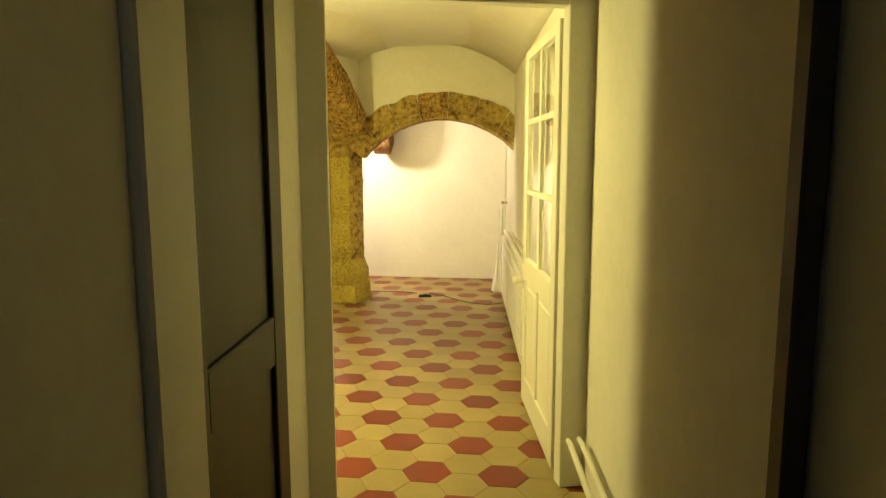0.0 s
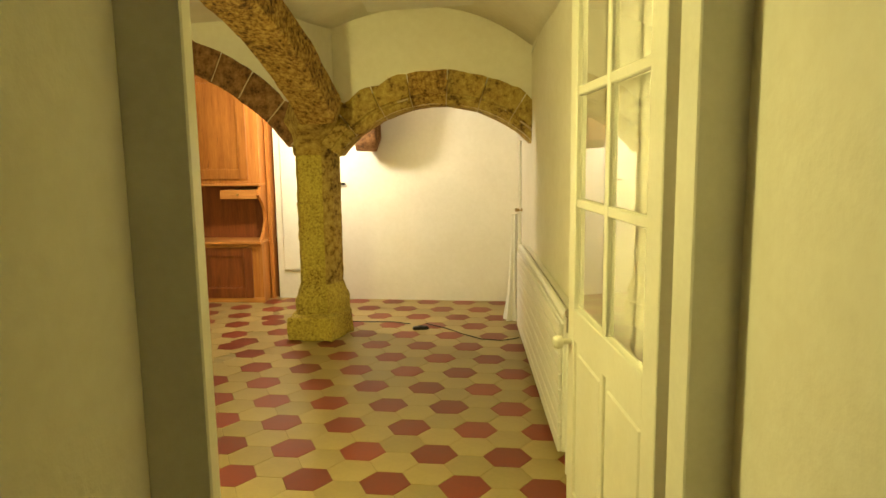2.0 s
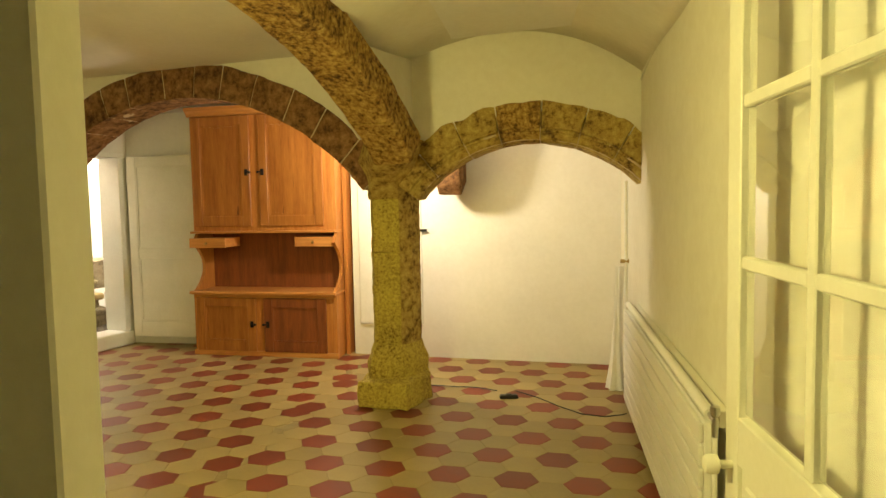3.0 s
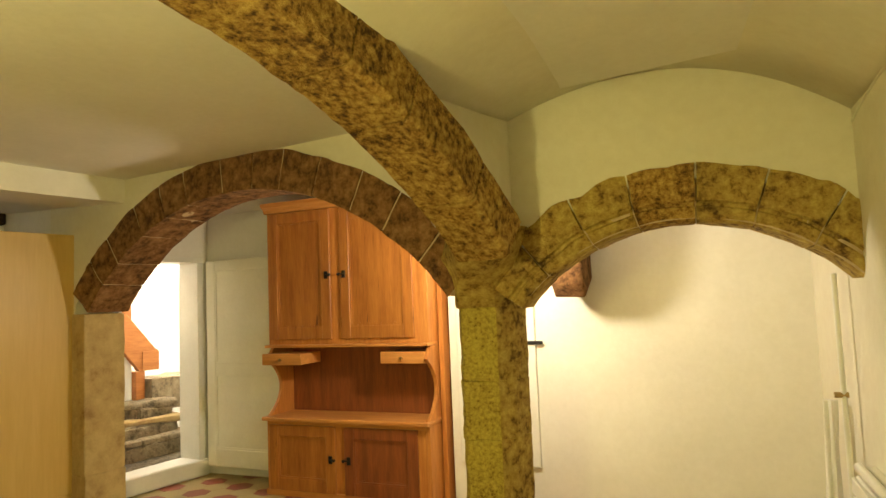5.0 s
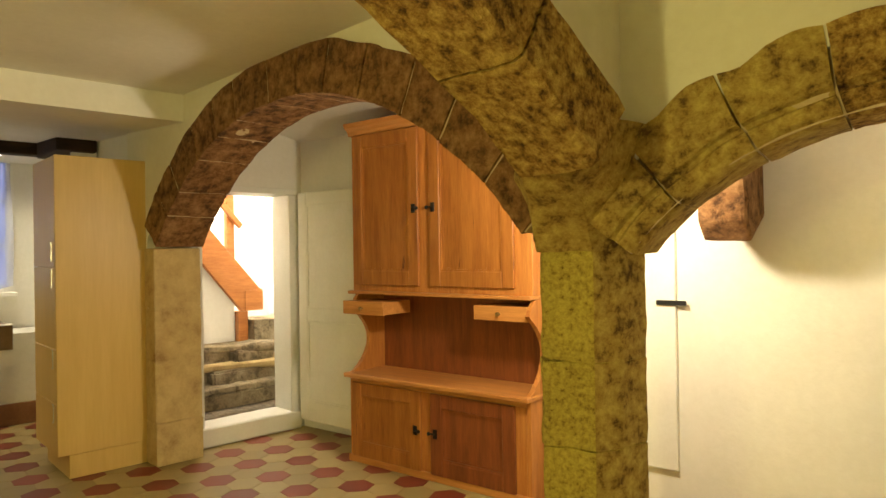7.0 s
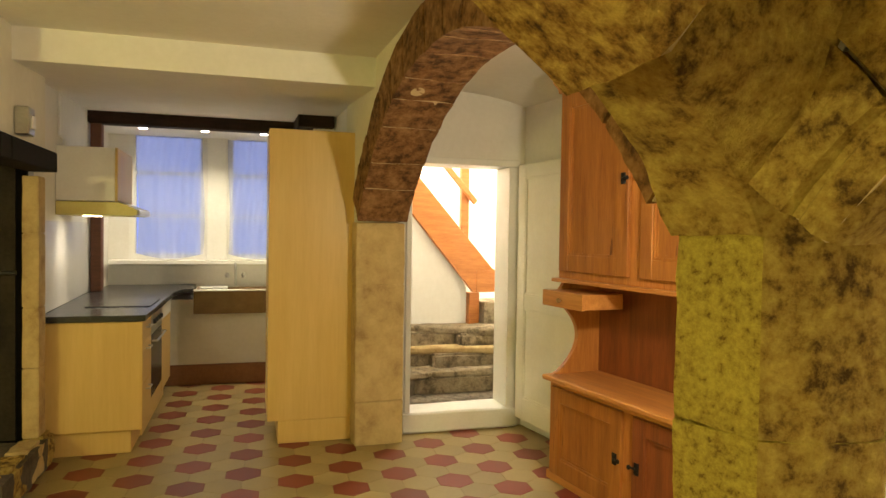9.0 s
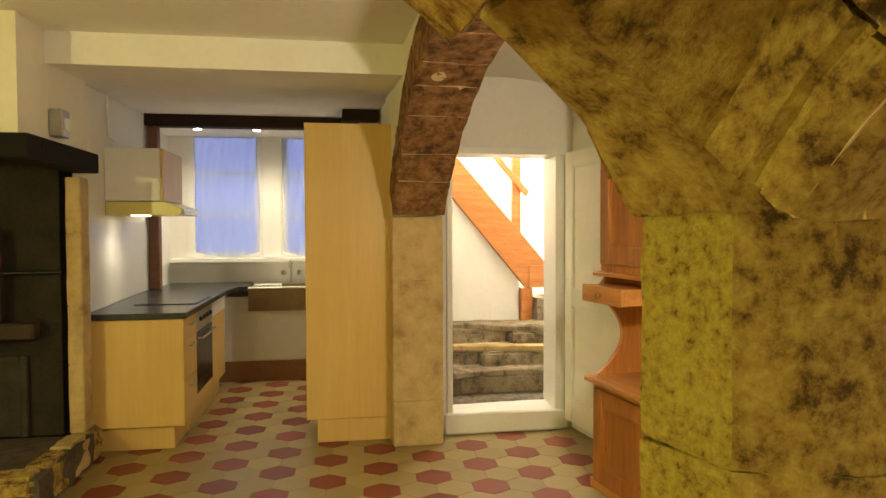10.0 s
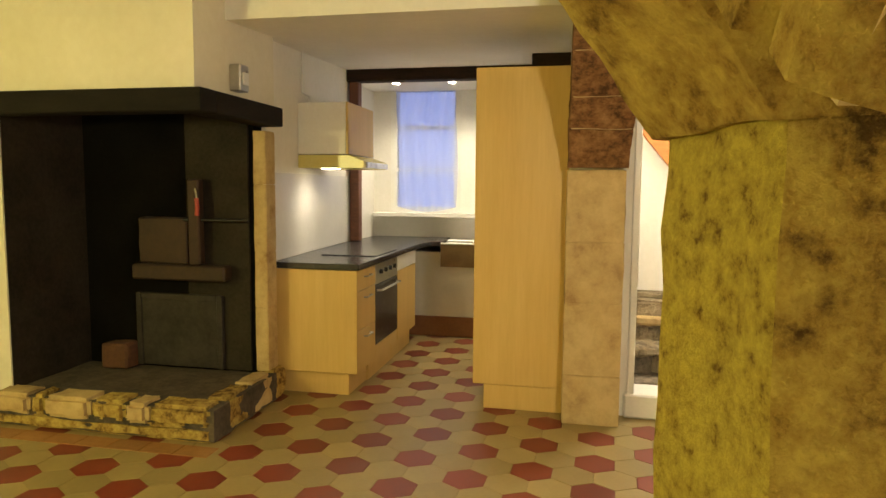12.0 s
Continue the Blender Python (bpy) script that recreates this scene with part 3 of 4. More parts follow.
def cooker_hood():
    h = thing("cooker_hood", KIT @ pose(4.085, 6.40, 1.545), "white cooker hood with a glowing lamp visor", "cooker hood")
    part("body", slab(-0.09, 0.28, 0, 0.60, 0.10, 0.475, 0.004), WHITEPAINT, h)
    part("front_panel", slab(0.282, 0.30, 0.0, 0.60, 0.10, 0.475, 0.003), BIRCH, h, "birch-veneer front panel")
    # yellow visor glass; the lamplight on it is mixed into its colour
    part("visor", prism([(-0.09, 0), (0.41, 0), (0.425, 0.02), (0.42, 0.05), (0.30, 0.095), (-0.09, 0.095)], 0, 0.60, "y", bevel=0.003), material("lamplit_yellow_visor", (0.66, 0.58, 0.17), (0.74, 0.67, 0.26), 3, 0.22, 0.03, 40), h, "yellow glossy visor with lamplight in its colour")
    part("control_strip", slab(0.42, 0.435, 0.04, 0.56, 0.004, 0.045, 0.002), STEEL, h)
    part("lamp_lens", slab(0.06, 0.16, 0.08, 0.22, -0.006, -0.001, 0.002), glow("hood_lamp", (1.0, 0.85, 0.55), 12), h, "lit lamp lens")


cooker_hood()
single("beam_end", box(5.66, 5.96, 6.95, 7.61, 2.33, 2.47, bevel=0.008), DARKBEAM, "dark brown beam end over the tall cabinet", "beam", m=KIT)
single("cable_conduit", tube([(4.0, 6.62, 2.01), (4.0, 6.60, 2.09), (4.0, 6.48, 2.10), (4.0, 6.48, 2.41)], 0.008), WHITEPAINT, "thin white cable conduit over the cooker hood", "conduit", m=KIT)
lamp("hood_light", "SPOT", KIT @ pose(4.22, 6.54, 1.53), 9, WHITE, 0.03, spot=150)


def window_recess():
    single("wooden_lintel", box(3.93, 5.96, 7.62, 7.76, 2.36, 2.48, bevel=0.01), DARKBEAM, "dark brown wooden beam across the window recess", "beam", m=KIT)
    single("wooden_post", box(3.95, 4.04, 7.64, 7.74, 0.903, 2.36, bevel=0.008), BROWNBEAM, "red-brown wooden post standing on the worktop", "post", m=KIT)
    single("ceiling_recess", box(3.9, 6.0, 7.76, 8.5, 2.372, 2.47), PLASTER, "white soffit over the window recess", "ceiling", kind="structure", m=KIT)
    for v in (4.345, 4.873, 5.40):
        s = thing("recessed_spotlight", KIT @ pose(v, 7.83, 2.37), "small round recessed spotlight, lit", "spotlight", "spotlights over the window")
        part("bezel", lathe([(0.045, -0.006), (0.045, 0.0), (0.03, 0.0)]), STEEL, s)
        part("bulb", lathe([(0.032, -0.010), (0.034, -0.007)]), glow("spot_bulb", (1.0, 0.9, 0.7), 25), s, "glowing bulb")
        lamp("spot_light", "SPOT", KIT @ pose(v, 7.83, 2.348), 28, WHITE, 0.03, spot=140)
    w = thing("window_1", KIT @ pose(4.0, 8.40, 1.15), "white casement window with sheer curtains", "window", kind="structure")
    part("window_sill", slab(-0.02, 1.62, -0.16, 0.05, -0.04, 0.0, 0.004), WHITEPAINT, w)
    part("mullion", slab(0.86, 1.05, -0.05, 0.06, 0, 1.3, 0.004), WHITEPAINT, w)
    dusk = bpy.data.materials.new("window_glass")
    dusk.use_nodes = True
    b = dusk.node_tree.nodes["Principled BSDF"]
    b.inputs["Transmission Weight"].default_value, b.inputs["Roughness"].default_value, b.inputs["IOR"].default_value = 1.0, 0.0, 1.45
    for x0, x1 in ((0.14, 0.86), (1.05, 1.62)):
        f = bmesh.new()
        for a in ((x0, x0 + 0.06, 0, 1.3), (x1 - 0.06, x1, 0, 1.3)):
            box(a[0], a[1], -0.03, 0.04, a[2], a[3], f)
        for z in (0.0, 0.42, 0.84, 1.24):
            box(x0 + 0.06, x1 - 0.06, -0.03, 0.04, z, z + (0.06 if z in (0.0, 1.24) else 0.03), f)
        part("window_frame", f, WHITEPAINT, w)
        pane = part("pane", slab(x0 + 0.05, x1 - 0.05, 0.003, 0.009, 0.03, 1.27, 0), dusk, w)
        pane.visible_shadow = False
    single("backdrop", box(-2.0, 12.0, 16.0, 16.05, -6.0, 9.0), glow("dusk_sky", (0.26, 0.34, 0.74), 0.8), "plain blue dusk sky beyond the window", "backdrop", kind="structure", m=KIT)
    sheer = bpy.data.materials.new("sheer_curtain")
    sheer.use_nodes = True
    t = sheer.node_tree
    out, bs = t.nodes["Material Output"], t.nodes["Principled BSDF"]
    # blue in the white cloth's colours stands in for dusk light behind it
    bs.inputs["Base Color"].default_value, bs.inputs["Roughness"].default_value = (0.72, 0.77, 0.90, 1), 0.9
    tr, mx, ns = t.nodes.new("ShaderNodeBsdfTranslucent"), t.nodes.new("ShaderNodeMixShader"), t.nodes.new("ShaderNodeBsdfTransparent")
    mx2 = t.nodes.new("ShaderNodeMixShader")
    tr.inputs[0].default_value = (0.66, 0.73, 0.98, 1)
    mx.inputs[0].default_value, mx2.inputs[0].default_value = 0.7, 0.45
    t.links.new(bs.outputs[0], mx.inputs[1])
    t.links.new(tr.outputs[0], mx.inputs[2])
    t.links.new(mx.outputs[0], mx2.inputs[1])
    t.links.new(ns.outputs[0], mx2.inputs[2])
    t.links.new(mx2.outputs[0], out.inputs["Surface"])
    for k, (x0, x1) in enumerate(((0.22, 0.83), (1.07, 1.60))):
        bm = bmesh.new()
        rows = []
        for j in range(25):
            h = j / 24
            row = []
            for i in range(41):
                g = i / 40
                sag = 0.10 * math.sin(math.pi * g) * (1 - h) ** 2
                y = -0.07 + 0.016 * math.sin(g * 30 + 2 * math.sin(h * 4 + k)) * (0.5 + 0.5 * h) + 0.01 * noise.noise((g * 5, h * 4, k))
                row.append(bm.verts.new((x0 + (x1 - x0) * (g + 0.02 * math.sin(h * 5)), y, 0.06 - sag * 0.5 + 1.15 * h)))
            rows.append(row)
        for p, r in zip(rows, rows[1:]):
            for i in range(40):
                bm.faces.new((p[i], p[i + 1], r[i + 1], r[i]))
        single("curtain", bm, sheer, "sheer white curtain, tinted dusk blue, gathered across the window", "curtain", "window curtains", m=KIT @ pose(4.0, 8.40, 1.15), smooth=True)
    # sink and its support
    wall("sink_wall", box(4.50, 5.98, 7.87, 8.39, -0.05, 0.80), PLASTER, "white masonry support under the stone sink", KIT)
    single("skirting", box(4.46, 5.97, 7.845, 7.868, 0, 0.19, bevel=0.004), SKIRT, "brown tiled skirting under the sink", "skirting", kind="structure", m=KIT)
    s = thing("stone_sink", KIT @ pose(4.78, 7.82, 0.668), "brown ceramic farmhouse sink with a tap", "sink")
    bm = bmesh.new()
    for a in ((0, 0.72, 0, 0.05, 0, 0.21), (0, 0.72, 0.50, 0.55, 0, 0.21), (0, 0.05, 0.05, 0.50, 0, 0.21), (0.67, 0.72, 0.05, 0.50, 0, 0.21), (0.05, 0.67, 0.05, 0.50, 0, 0.05)):
        box(*a, bm)
    part("sponge", box(0.05, 0.30, 0.06, 0.12, 0.225, 0.25, bevel=0.008), CLOTH, s, "white cloth on the sink rim")
    part("basin", bm, SINKSTONE, s)
    part("rim", slab(-0.005, 0.725, -0.008, 0.045, 0.213, 0.225, 0.004), WHITEPAINT, s)
    part("tap", tube([(0.36, 0.56, 0.22), (0.36, 0.58, 0.40), (0.36, 0.52, 0.47), (0.36, 0.38, 0.45), (0.36, 0.36, 0.40)], 0.012), STEEL, s)
    for x in (0.28, 0.44):
        part("tap_valve", lathe([(0.02, 0), (0.025, 0.03), (0.012, 0.05)], pose(x, 0.58, 0.30), 10), STEEL, s)


window_recess()


# ---- fireplace ----
CHARRED = material("charred_wood", (0.020, 0.010, 0.006), (0.05, 0.026, 0.014), 4, 0.7, 0.3, 30)


def fireplace():
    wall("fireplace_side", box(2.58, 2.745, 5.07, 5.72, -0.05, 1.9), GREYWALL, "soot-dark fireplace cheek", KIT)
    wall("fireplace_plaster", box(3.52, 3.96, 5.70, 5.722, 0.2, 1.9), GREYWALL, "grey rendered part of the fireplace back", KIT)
    m = thing("mantel_beam", KIT @ pose(4.13, 4.87, 1.79), "black painted wooden mantel beam round the fireplace", "mantel")
    part("front_beam", box(-1.85, 0.02, 0, 0.15, 0, 0.12, bevel=0.006), BLACKBEAM, m)
    part("side_beam", box(-0.14, 0.022, 0.152, 0.95, 0, 0.119, bevel=0.006), BLACKBEAM, m)
    h = thing("hearth", KIT @ pose(2.70, 4.95, 0), "raised hearth of rough yellow stone blocks", "hearth")
    random.seed(4)
    part("slab", roughen(box(0.02, 1.42, 0.02, 0.78, 0.01, 0.185), 0.012, 8, 8, 2), material("hearth_top", (0.03, 0.025, 0.02), (0.13, 0.10, 0.07), 6, 0.9, 0.6, 40), h, "ash-stained stone top", smooth=True)
    x = 0.0
    for k, w in enumerate((0.27, 0.10, 0.30, 0.22, 0.15, 0.37)):
        part("stone_block", stone_block(x, x + w - 0.008, -0.02 + 0.01 * (k % 2), 0.17, 0.085, 0.205, k, 0.012, 0.025, 4), OCHRESTONE if k % 2 else JAMBSTONE, h, smooth=True)
        x += w
    part("stone_footing", stone_block(0.0, 1.41, 0.005, 0.2, 0, 0.088, 11, 0.014, 0.02, 8), OCHRESTONE, h, smooth=True)
    y = 0.17
    for k, w in enumerate((0.30, 0.28, 0.20)):
        part("stone_block", stone_block(1.26, 1.42, y, y + w - 0.008, 0.0, 0.203, k + 20, 0.014, 0.025, 4), JAMBSTONE if k % 2 else OCHRESTONE, h, smooth=True)
        y += w
    edging = material("worn_terracotta", (0.26, 0.12, 0.035), (0.36, 0.18, 0.06), 6, 0.6, 0.2, 40, random_tint=0.15)
    e = thing("hearth_edging", KIT @ pose(2.78, 4.79, 0), "row of worn orange terracotta tiles before the hearth", "tile edging")
    for k in range(7):
        part("tile", box(0.2 * k, 0.2 * k + 0.197, 0.0, 0.13, -0.004, 0.004, bevel=0.002), edging, e)
    j = thing("fireplace_jamb", KIT @ pose(3.95, 5.71, 0.19), "narrow yellow stone jamb at the end of the fireplace", "stone jamb")
    z = 0.01
    for k, hgt in enumerate((0.42, 0.36, 0.44, 0.34)):
        part("stone_block", stone_block(0.042, 0.13, 0, 0.135, z, z + hgt - 0.001, k + 5, 0.004, 0.005, 3), JAMBSTONE, j, smooth=True)
        z += hgt
    f = thing("fireback", KIT @ pose(3.15, 5.66, 0.205), "rusty cast-iron fireback leaning on the back wall", "fireback")
    cast = material("cast_iron", (0.02, 0.018, 0.016), (0.06, 0.05, 0.045), 5, 0.6, 0.4, 30, metal=0.5)
    part("plate", box(0.0, 0.63, 0.012, 0.035, 0, 0.49, bevel=0.006), cast, f)
    part("rim", box(0.0, 0.04, 0, 0.0118, 0, 0.49, bevel=0.004), cast, f)
    part("rim", box(0.59, 0.63, 0, 0.0118, 0, 0.49, bevel=0.004), cast, f)
    part("rim", box(0.041, 0.589, 0, 0.0118, 0.45, 0.49, bevel=0.004), cast, f)
    single("wooden_shelf_board", box(3.2, 3.86, 5.56, 5.665, 0.80, 0.90, bevel=0.012), CHARRED, "rough brown wooden board fixed to the back wall", "board", m=KIT)
    single("wooden_stake", box(3.60, 3.68, 5.58, 5.65, 0.90, 1.45, bevel=0.01), CHARRED, "upright wooden stake standing on the board", "board", m=KIT)
    single("charred_panel", roughen(box(3.23, 3.58, 5.60, 5.69, 0.902, 1.20, bevel=0.01), 0.008, 7, 4, 2), CHARRED, "charred brown board leaning over the shelf board", "board", m=KIT, smooth=True)
    g = thing("gas_lighter", KIT @ pose(3.675, 5.57, 1.22), "red-handled lighter hanging on the wooden stake", "lighter")
    part("handle", tube([(0, 0, 0), (0.004, 0, 0.06), (0, 0, 0.11)], 0.014, 10), material("red_plastic", (0.30, 0.03, 0.015), (0.42, 0.05, 0.025), 8, 0.4, 0.05, 50), g, smooth=True)
    part("nozzle", tube([(0, 0, 0.11), (-0.01, 0, 0.17)], 0.006, 8), STEEL, g)
    single("loose_brick", roughen(box(2.95, 3.14, 5.56, 5.70, 0.19, 0.36, bevel=0.015), 0.01, 8, 4, 6), material("terracotta", (0.08, 0.035, 0.018), (0.15, 0.068, 0.034), 6, 0.9, 0.5, 40), "loose terracotta brick standing in the hearth corner", "brick", m=KIT, smooth=True)
    single("iron_bar", tube([(3.56, 5.60, 1.19), (3.98, 5.66, 1.19)], 0.012), IRON, "black iron bar across the fireplace corner", "bar", m=KIT)
    s = thing("wall_switch", KIT @ pose(4.105, 5.32, 2.02), "grey plastic switch box on the chimney breast", "switch")
    part("housing", slab(-0.02, 0.05, -0.05, 0.05, -0.075, 0.075, 0.006), STEEL, s)
    part("button", slab(0.05, 0.062, -0.03, 0.03, -0.04, 0.03, 0.004), WHITEPAINT, s)


fireplace()


# ---- behind the left arch: dresser, stair door, stairs ----
def panel_door(parent, w, h, mat, name="door", t=0.024, stile=0.085, m=None, label=""):
    """A framed panel door in x and z, front at y = 0, with a moulded sunk panel."""
    bm = bmesh.new()
    for a in ((0, stile, 0, t, 0, h), (w - stile, w, 0, t, 0, h), (stile, w - stile, 0.0012, t, 0, stile * 1.15), (stile, w - stile, 0.0012, t, h - stile, h)):
        box(*a, bm, bevel=0.003)
    # moulding round the panel
    x0, x1, z0, z1 = stile, w - stile, stile * 1.15, h - stile
    for k, (d, y) in enumerate(((0.0, 0.004), (0.012, 0.012))):
        for a in ((x0 + d, x0 + d + 0.012, y, t, z0 + d, z1 - d), (x1 - d - 0.012, x1 - d, y, t, z0 + d, z1 - d), (x0 + d, x1 - d, y + 0.001, t, z0 + d, z0 + d + 0.012), (x0 + d, x1 - d, y + 0.001, t, z1 - d - 0.012, z1 - d)):
            box(*a, bm)
    if m is not None:
        bmesh.ops.transform(bm, matrix=m, verts=bm.verts)
    d = part(name, bm, mat, parent, label)
    bm = box(x0 + 0.02, x1 - 0.02, 0.015, t - 0.002, z0 + 0.02, z1 - 0.02)
    if m is not None:
        bmesh.ops.transform(bm, matrix=m, verts=bm.verts)
    part("panel", bm, mat, d)
    return d


def latch(parent, x, z, side, m=None):
    bm = box(x - 0.016, x + 0.016, -0.008, 0.0, z - 0.03, z + 0.03, bevel=0.002)
    tube([(x, -0.012, z), (x + side * 0.035, -0.02, z + 0.004)], 0.006, 8, bm)
    lathe([(0.006, 0), (0.012, 0.006), (0.012, 0.014), (0.004, 0.02)], pose(x + side * 0.04, -0.008, z, 90, 0, 0), 10, bm)
    if m is not None:
        bmesh.ops.transform(bm, matrix=m, verts=bm.verts)
    return part("latch", bm, IRON, parent, "dark iron turn latch")


def dresser():
    d = thing("pine_dresser", REAR, "tall orange pine dresser with panelled doors and two small drawers", "dresser")
    W = 1.475
    part("base_side", box(0.0, 0.03, 0.03, 0.40, 0, 0.595, bevel=0.002), PINE, d)
    part("side_board", box(W - 0.03, W, 0.03, 0.40, 0, 0.595, bevel=0.002), PINE, d)
    part("base_rail", box(0.03, W - 0.03, 0.03, 0.06, 0.56, 0.595, bevel=0.002), PINEACROSS, d)
    part("base_skirting", box(-0.01, W + 0.01, 0.015, 0.05, 0, 0.05, bevel=0.004), PINEACROSS, d)
    part("centre_stile", box(0.65, 0.755, 0.028, 0.06, 0.05, 0.56, bevel=0.002), PINE, d)
    part("left_stile", box(0.03, 0.045, 0.028, 0.06, 0.05, 0.56, bevel=0.002), PINE, d)
    part("right_stile", box(W - 0.12, W - 0.03, 0.028, 0.06, 0.05, 0.56, bevel=0.002), PINE, d)
    for x0, x1, s in ((0.035, 0.66, 1), (0.745, 1.375, -1)):
        e = panel_door(d, x1 - x0, 0.515, DOORPINE if s > 0 else REDPINE, m=pose(x0, 0.008, 0.048))
        latch(e, x1 - 0.04 if s > 0 else x0 + 0.04, 0.31, s, pose(0, 0.008, 0))
    part("worktop", box(-0.02, W + 0.01, -0.02, 0.42, 0.595, 0.625, bevel=0.006), PINEACROSS, d)
    # scrolled sides over the worktop
    def curve(z):
        q = (z - 0.625) / 0.46
        return 0.03 + 0.17 * math.sin(math.pi * min(1, max(0, q * 1.02))) ** 0.8
    prof = [(0.40, 0.626)] + [(curve(0.626 + 0.46 * i / 24), 0.626 + 0.46 * i / 24) for i in range(25)] + [(0.10, 1.178), (0.40, 1.178)]
    for x in (0.0, W - 0.03):
        part("scrolled_side", prism(prof, x, x + 0.03, "x"), PINE, d)
    part("back_board", box(0.03, W - 0.03, 0.36, 0.385, 0.626, 1.178), REDPINE, d)
    for x0, y in ((0.0, -0.06), (1.03, 0.06)):
        e = part("drawer", box(x0 + 0.032, x0 + 0.41, y + 0.02, y + 0.28, 1.05, 1.135, bevel=0.003), PINEACROSS, d)
        part("drawer_front", box(x0 + 0.031, x0 + 0.412, y, y + 0.02, 1.047, 1.138, bevel=0.003), PINEACROSS, e)
        part("knob", lathe([(0.006, 0), (0.007, 0.01), (0.014, 0.018), (0.012, 0.028), (0.003, 0.032)], pose(x0 + 0.22, y, 1.09, 90, 0, 0), 12), BRASS, e)
    part("shelf", box(-0.015, W + 0.005, 0.03, 0.40, 1.179, 1.201, bevel=0.004), PINEACROSS, d)
    part("upper_body", box(0.0, W, 0.075, 0.40, 1.201, 2.30, bevel=0.003), PINE, d)
    part("cornice", prism([(0.02, 2.385), (0.03, 2.355), (0.06, 2.33), (0.07, 2.302), (0.42, 2.302), (0.42, 2.385)], -0.03, W + 0.03, "x", bevel=0.003), PINEACROSS, d)
    for x0, x1, s in ((0.03, 0.63, 1), (0.725, 1.36, -1)):
        e = panel_door(d, x1 - x0, 1.045, DOORPINE, m=pose(x0, 0.05, 1.245))
        latch(e, x1 - 0.035 if s > 0 else x0 + 0.035, 1.755, s, pose(0, 0.05, 0))
    part("wall_board", box(W + 0.012, W + 0.05, 0.22, 0.46, 0, 2.36, bevel=0.003), PINE, d, "upright pine board at the dresser's side")
    part("hinge", box(1.37, 1.385, 0.035, 0.05, 0.40, 0.46), IRON, d)


REDPINE = material("red_stained_pine", (0.15, 0.04, 0.012), (0.28, 0.082, 0.022), 2.4, 0.42, 0.12, 14, stretch=(9, 9, 0.8))
dresser()


def stair_door():
    m = pose(-4.50, 7.46, 0, 0, 0, -12)
    wall("wall_stair_top", box(-0.22, 0.0, -0.25, 1.3, 2.012, 3.0), PLASTER, "white plaster wall over the stair door", m)
    wall("wall_stair_right", box(-0.22, 0.0, 0.875, 1.3, -0.1, 2.012), PLASTER, "white plaster wall beside the stair door", m)
    wall("wall_stair_left", box(-0.22, 0.0, -0.30, -0.002, -0.1, 2.012), PLASTER, "white plaster wall behind the arch jamb", m)
    f = thing("door_2", m, "white painted stair doorway with a raised sill", "door frame", kind="structure")
    part("jamb", box(-0.26, 0.02, 0, 0.04, 0.14, 1.96, bevel=0.004), WHITEPAINT, f)
    part("jamb", box(-0.26, 0.02, 0.785, 0.872, 0.14, 1.96, bevel=0.004), WHITEPAINT, f)
    part("head", box(-0.26, 0.022, 0, 0.872, 1.961, 2.01, bevel=0.004), WHITEPAINT, f)
    part("raised_sill", roughen(box(-0.26, 0.04, -0.02, 0.88, 0, 0.15, bevel=0.012), 0.006, 8, 4), WHITEPAINT, f, smooth=True)
    # open leaf against the far wall
    d = thing("door_leaf", pose(-4.25, 8.26, 0.09, 0, 0, -4.0), "white painted door leaf standing open along the wall", "door")
    bm = bmesh.new()
    for a in ((0, 0.10, 0, 0.035, 0, 1.88), (0.74, 0.84, 0, 0.035, 0, 1.88), (0.10, 0.74, 0.001, 0.035, 0, 0.16), (0.10, 0.74, 0.001, 0.035, 0.82, 0.93), (0.10, 0.74, 0.001, 0.035, 1.78, 1.88)):
        box(*a, bm, bevel=0.003)
    part("frame", bm, CREAMPAINT, d)
    for z0, z1 in ((0.15, 0.83), (0.92, 1.79)):
        part("panel", box(0.095, 0.745, 0.012, 0.025, z0, z1), CREAMPAINT, d)
        bm = bmesh.new()
        for a in ((0.10, 0.115, 0.004, 0.02, z0 + 0.01, z1 - 0.01), (0.725, 0.74, 0.004, 0.02, z0 + 0.01, z1 - 0.01), (0.115, 0.725, 0.005, 0.02, z0 + 0.01, z0 + 0.025), (0.115, 0.725, 0.005, 0.02, z1 - 0.025, z1 - 0.01)):
            box(*a, bm)
        part("moulding", bm, CREAMPAINT, d)


stair_door()


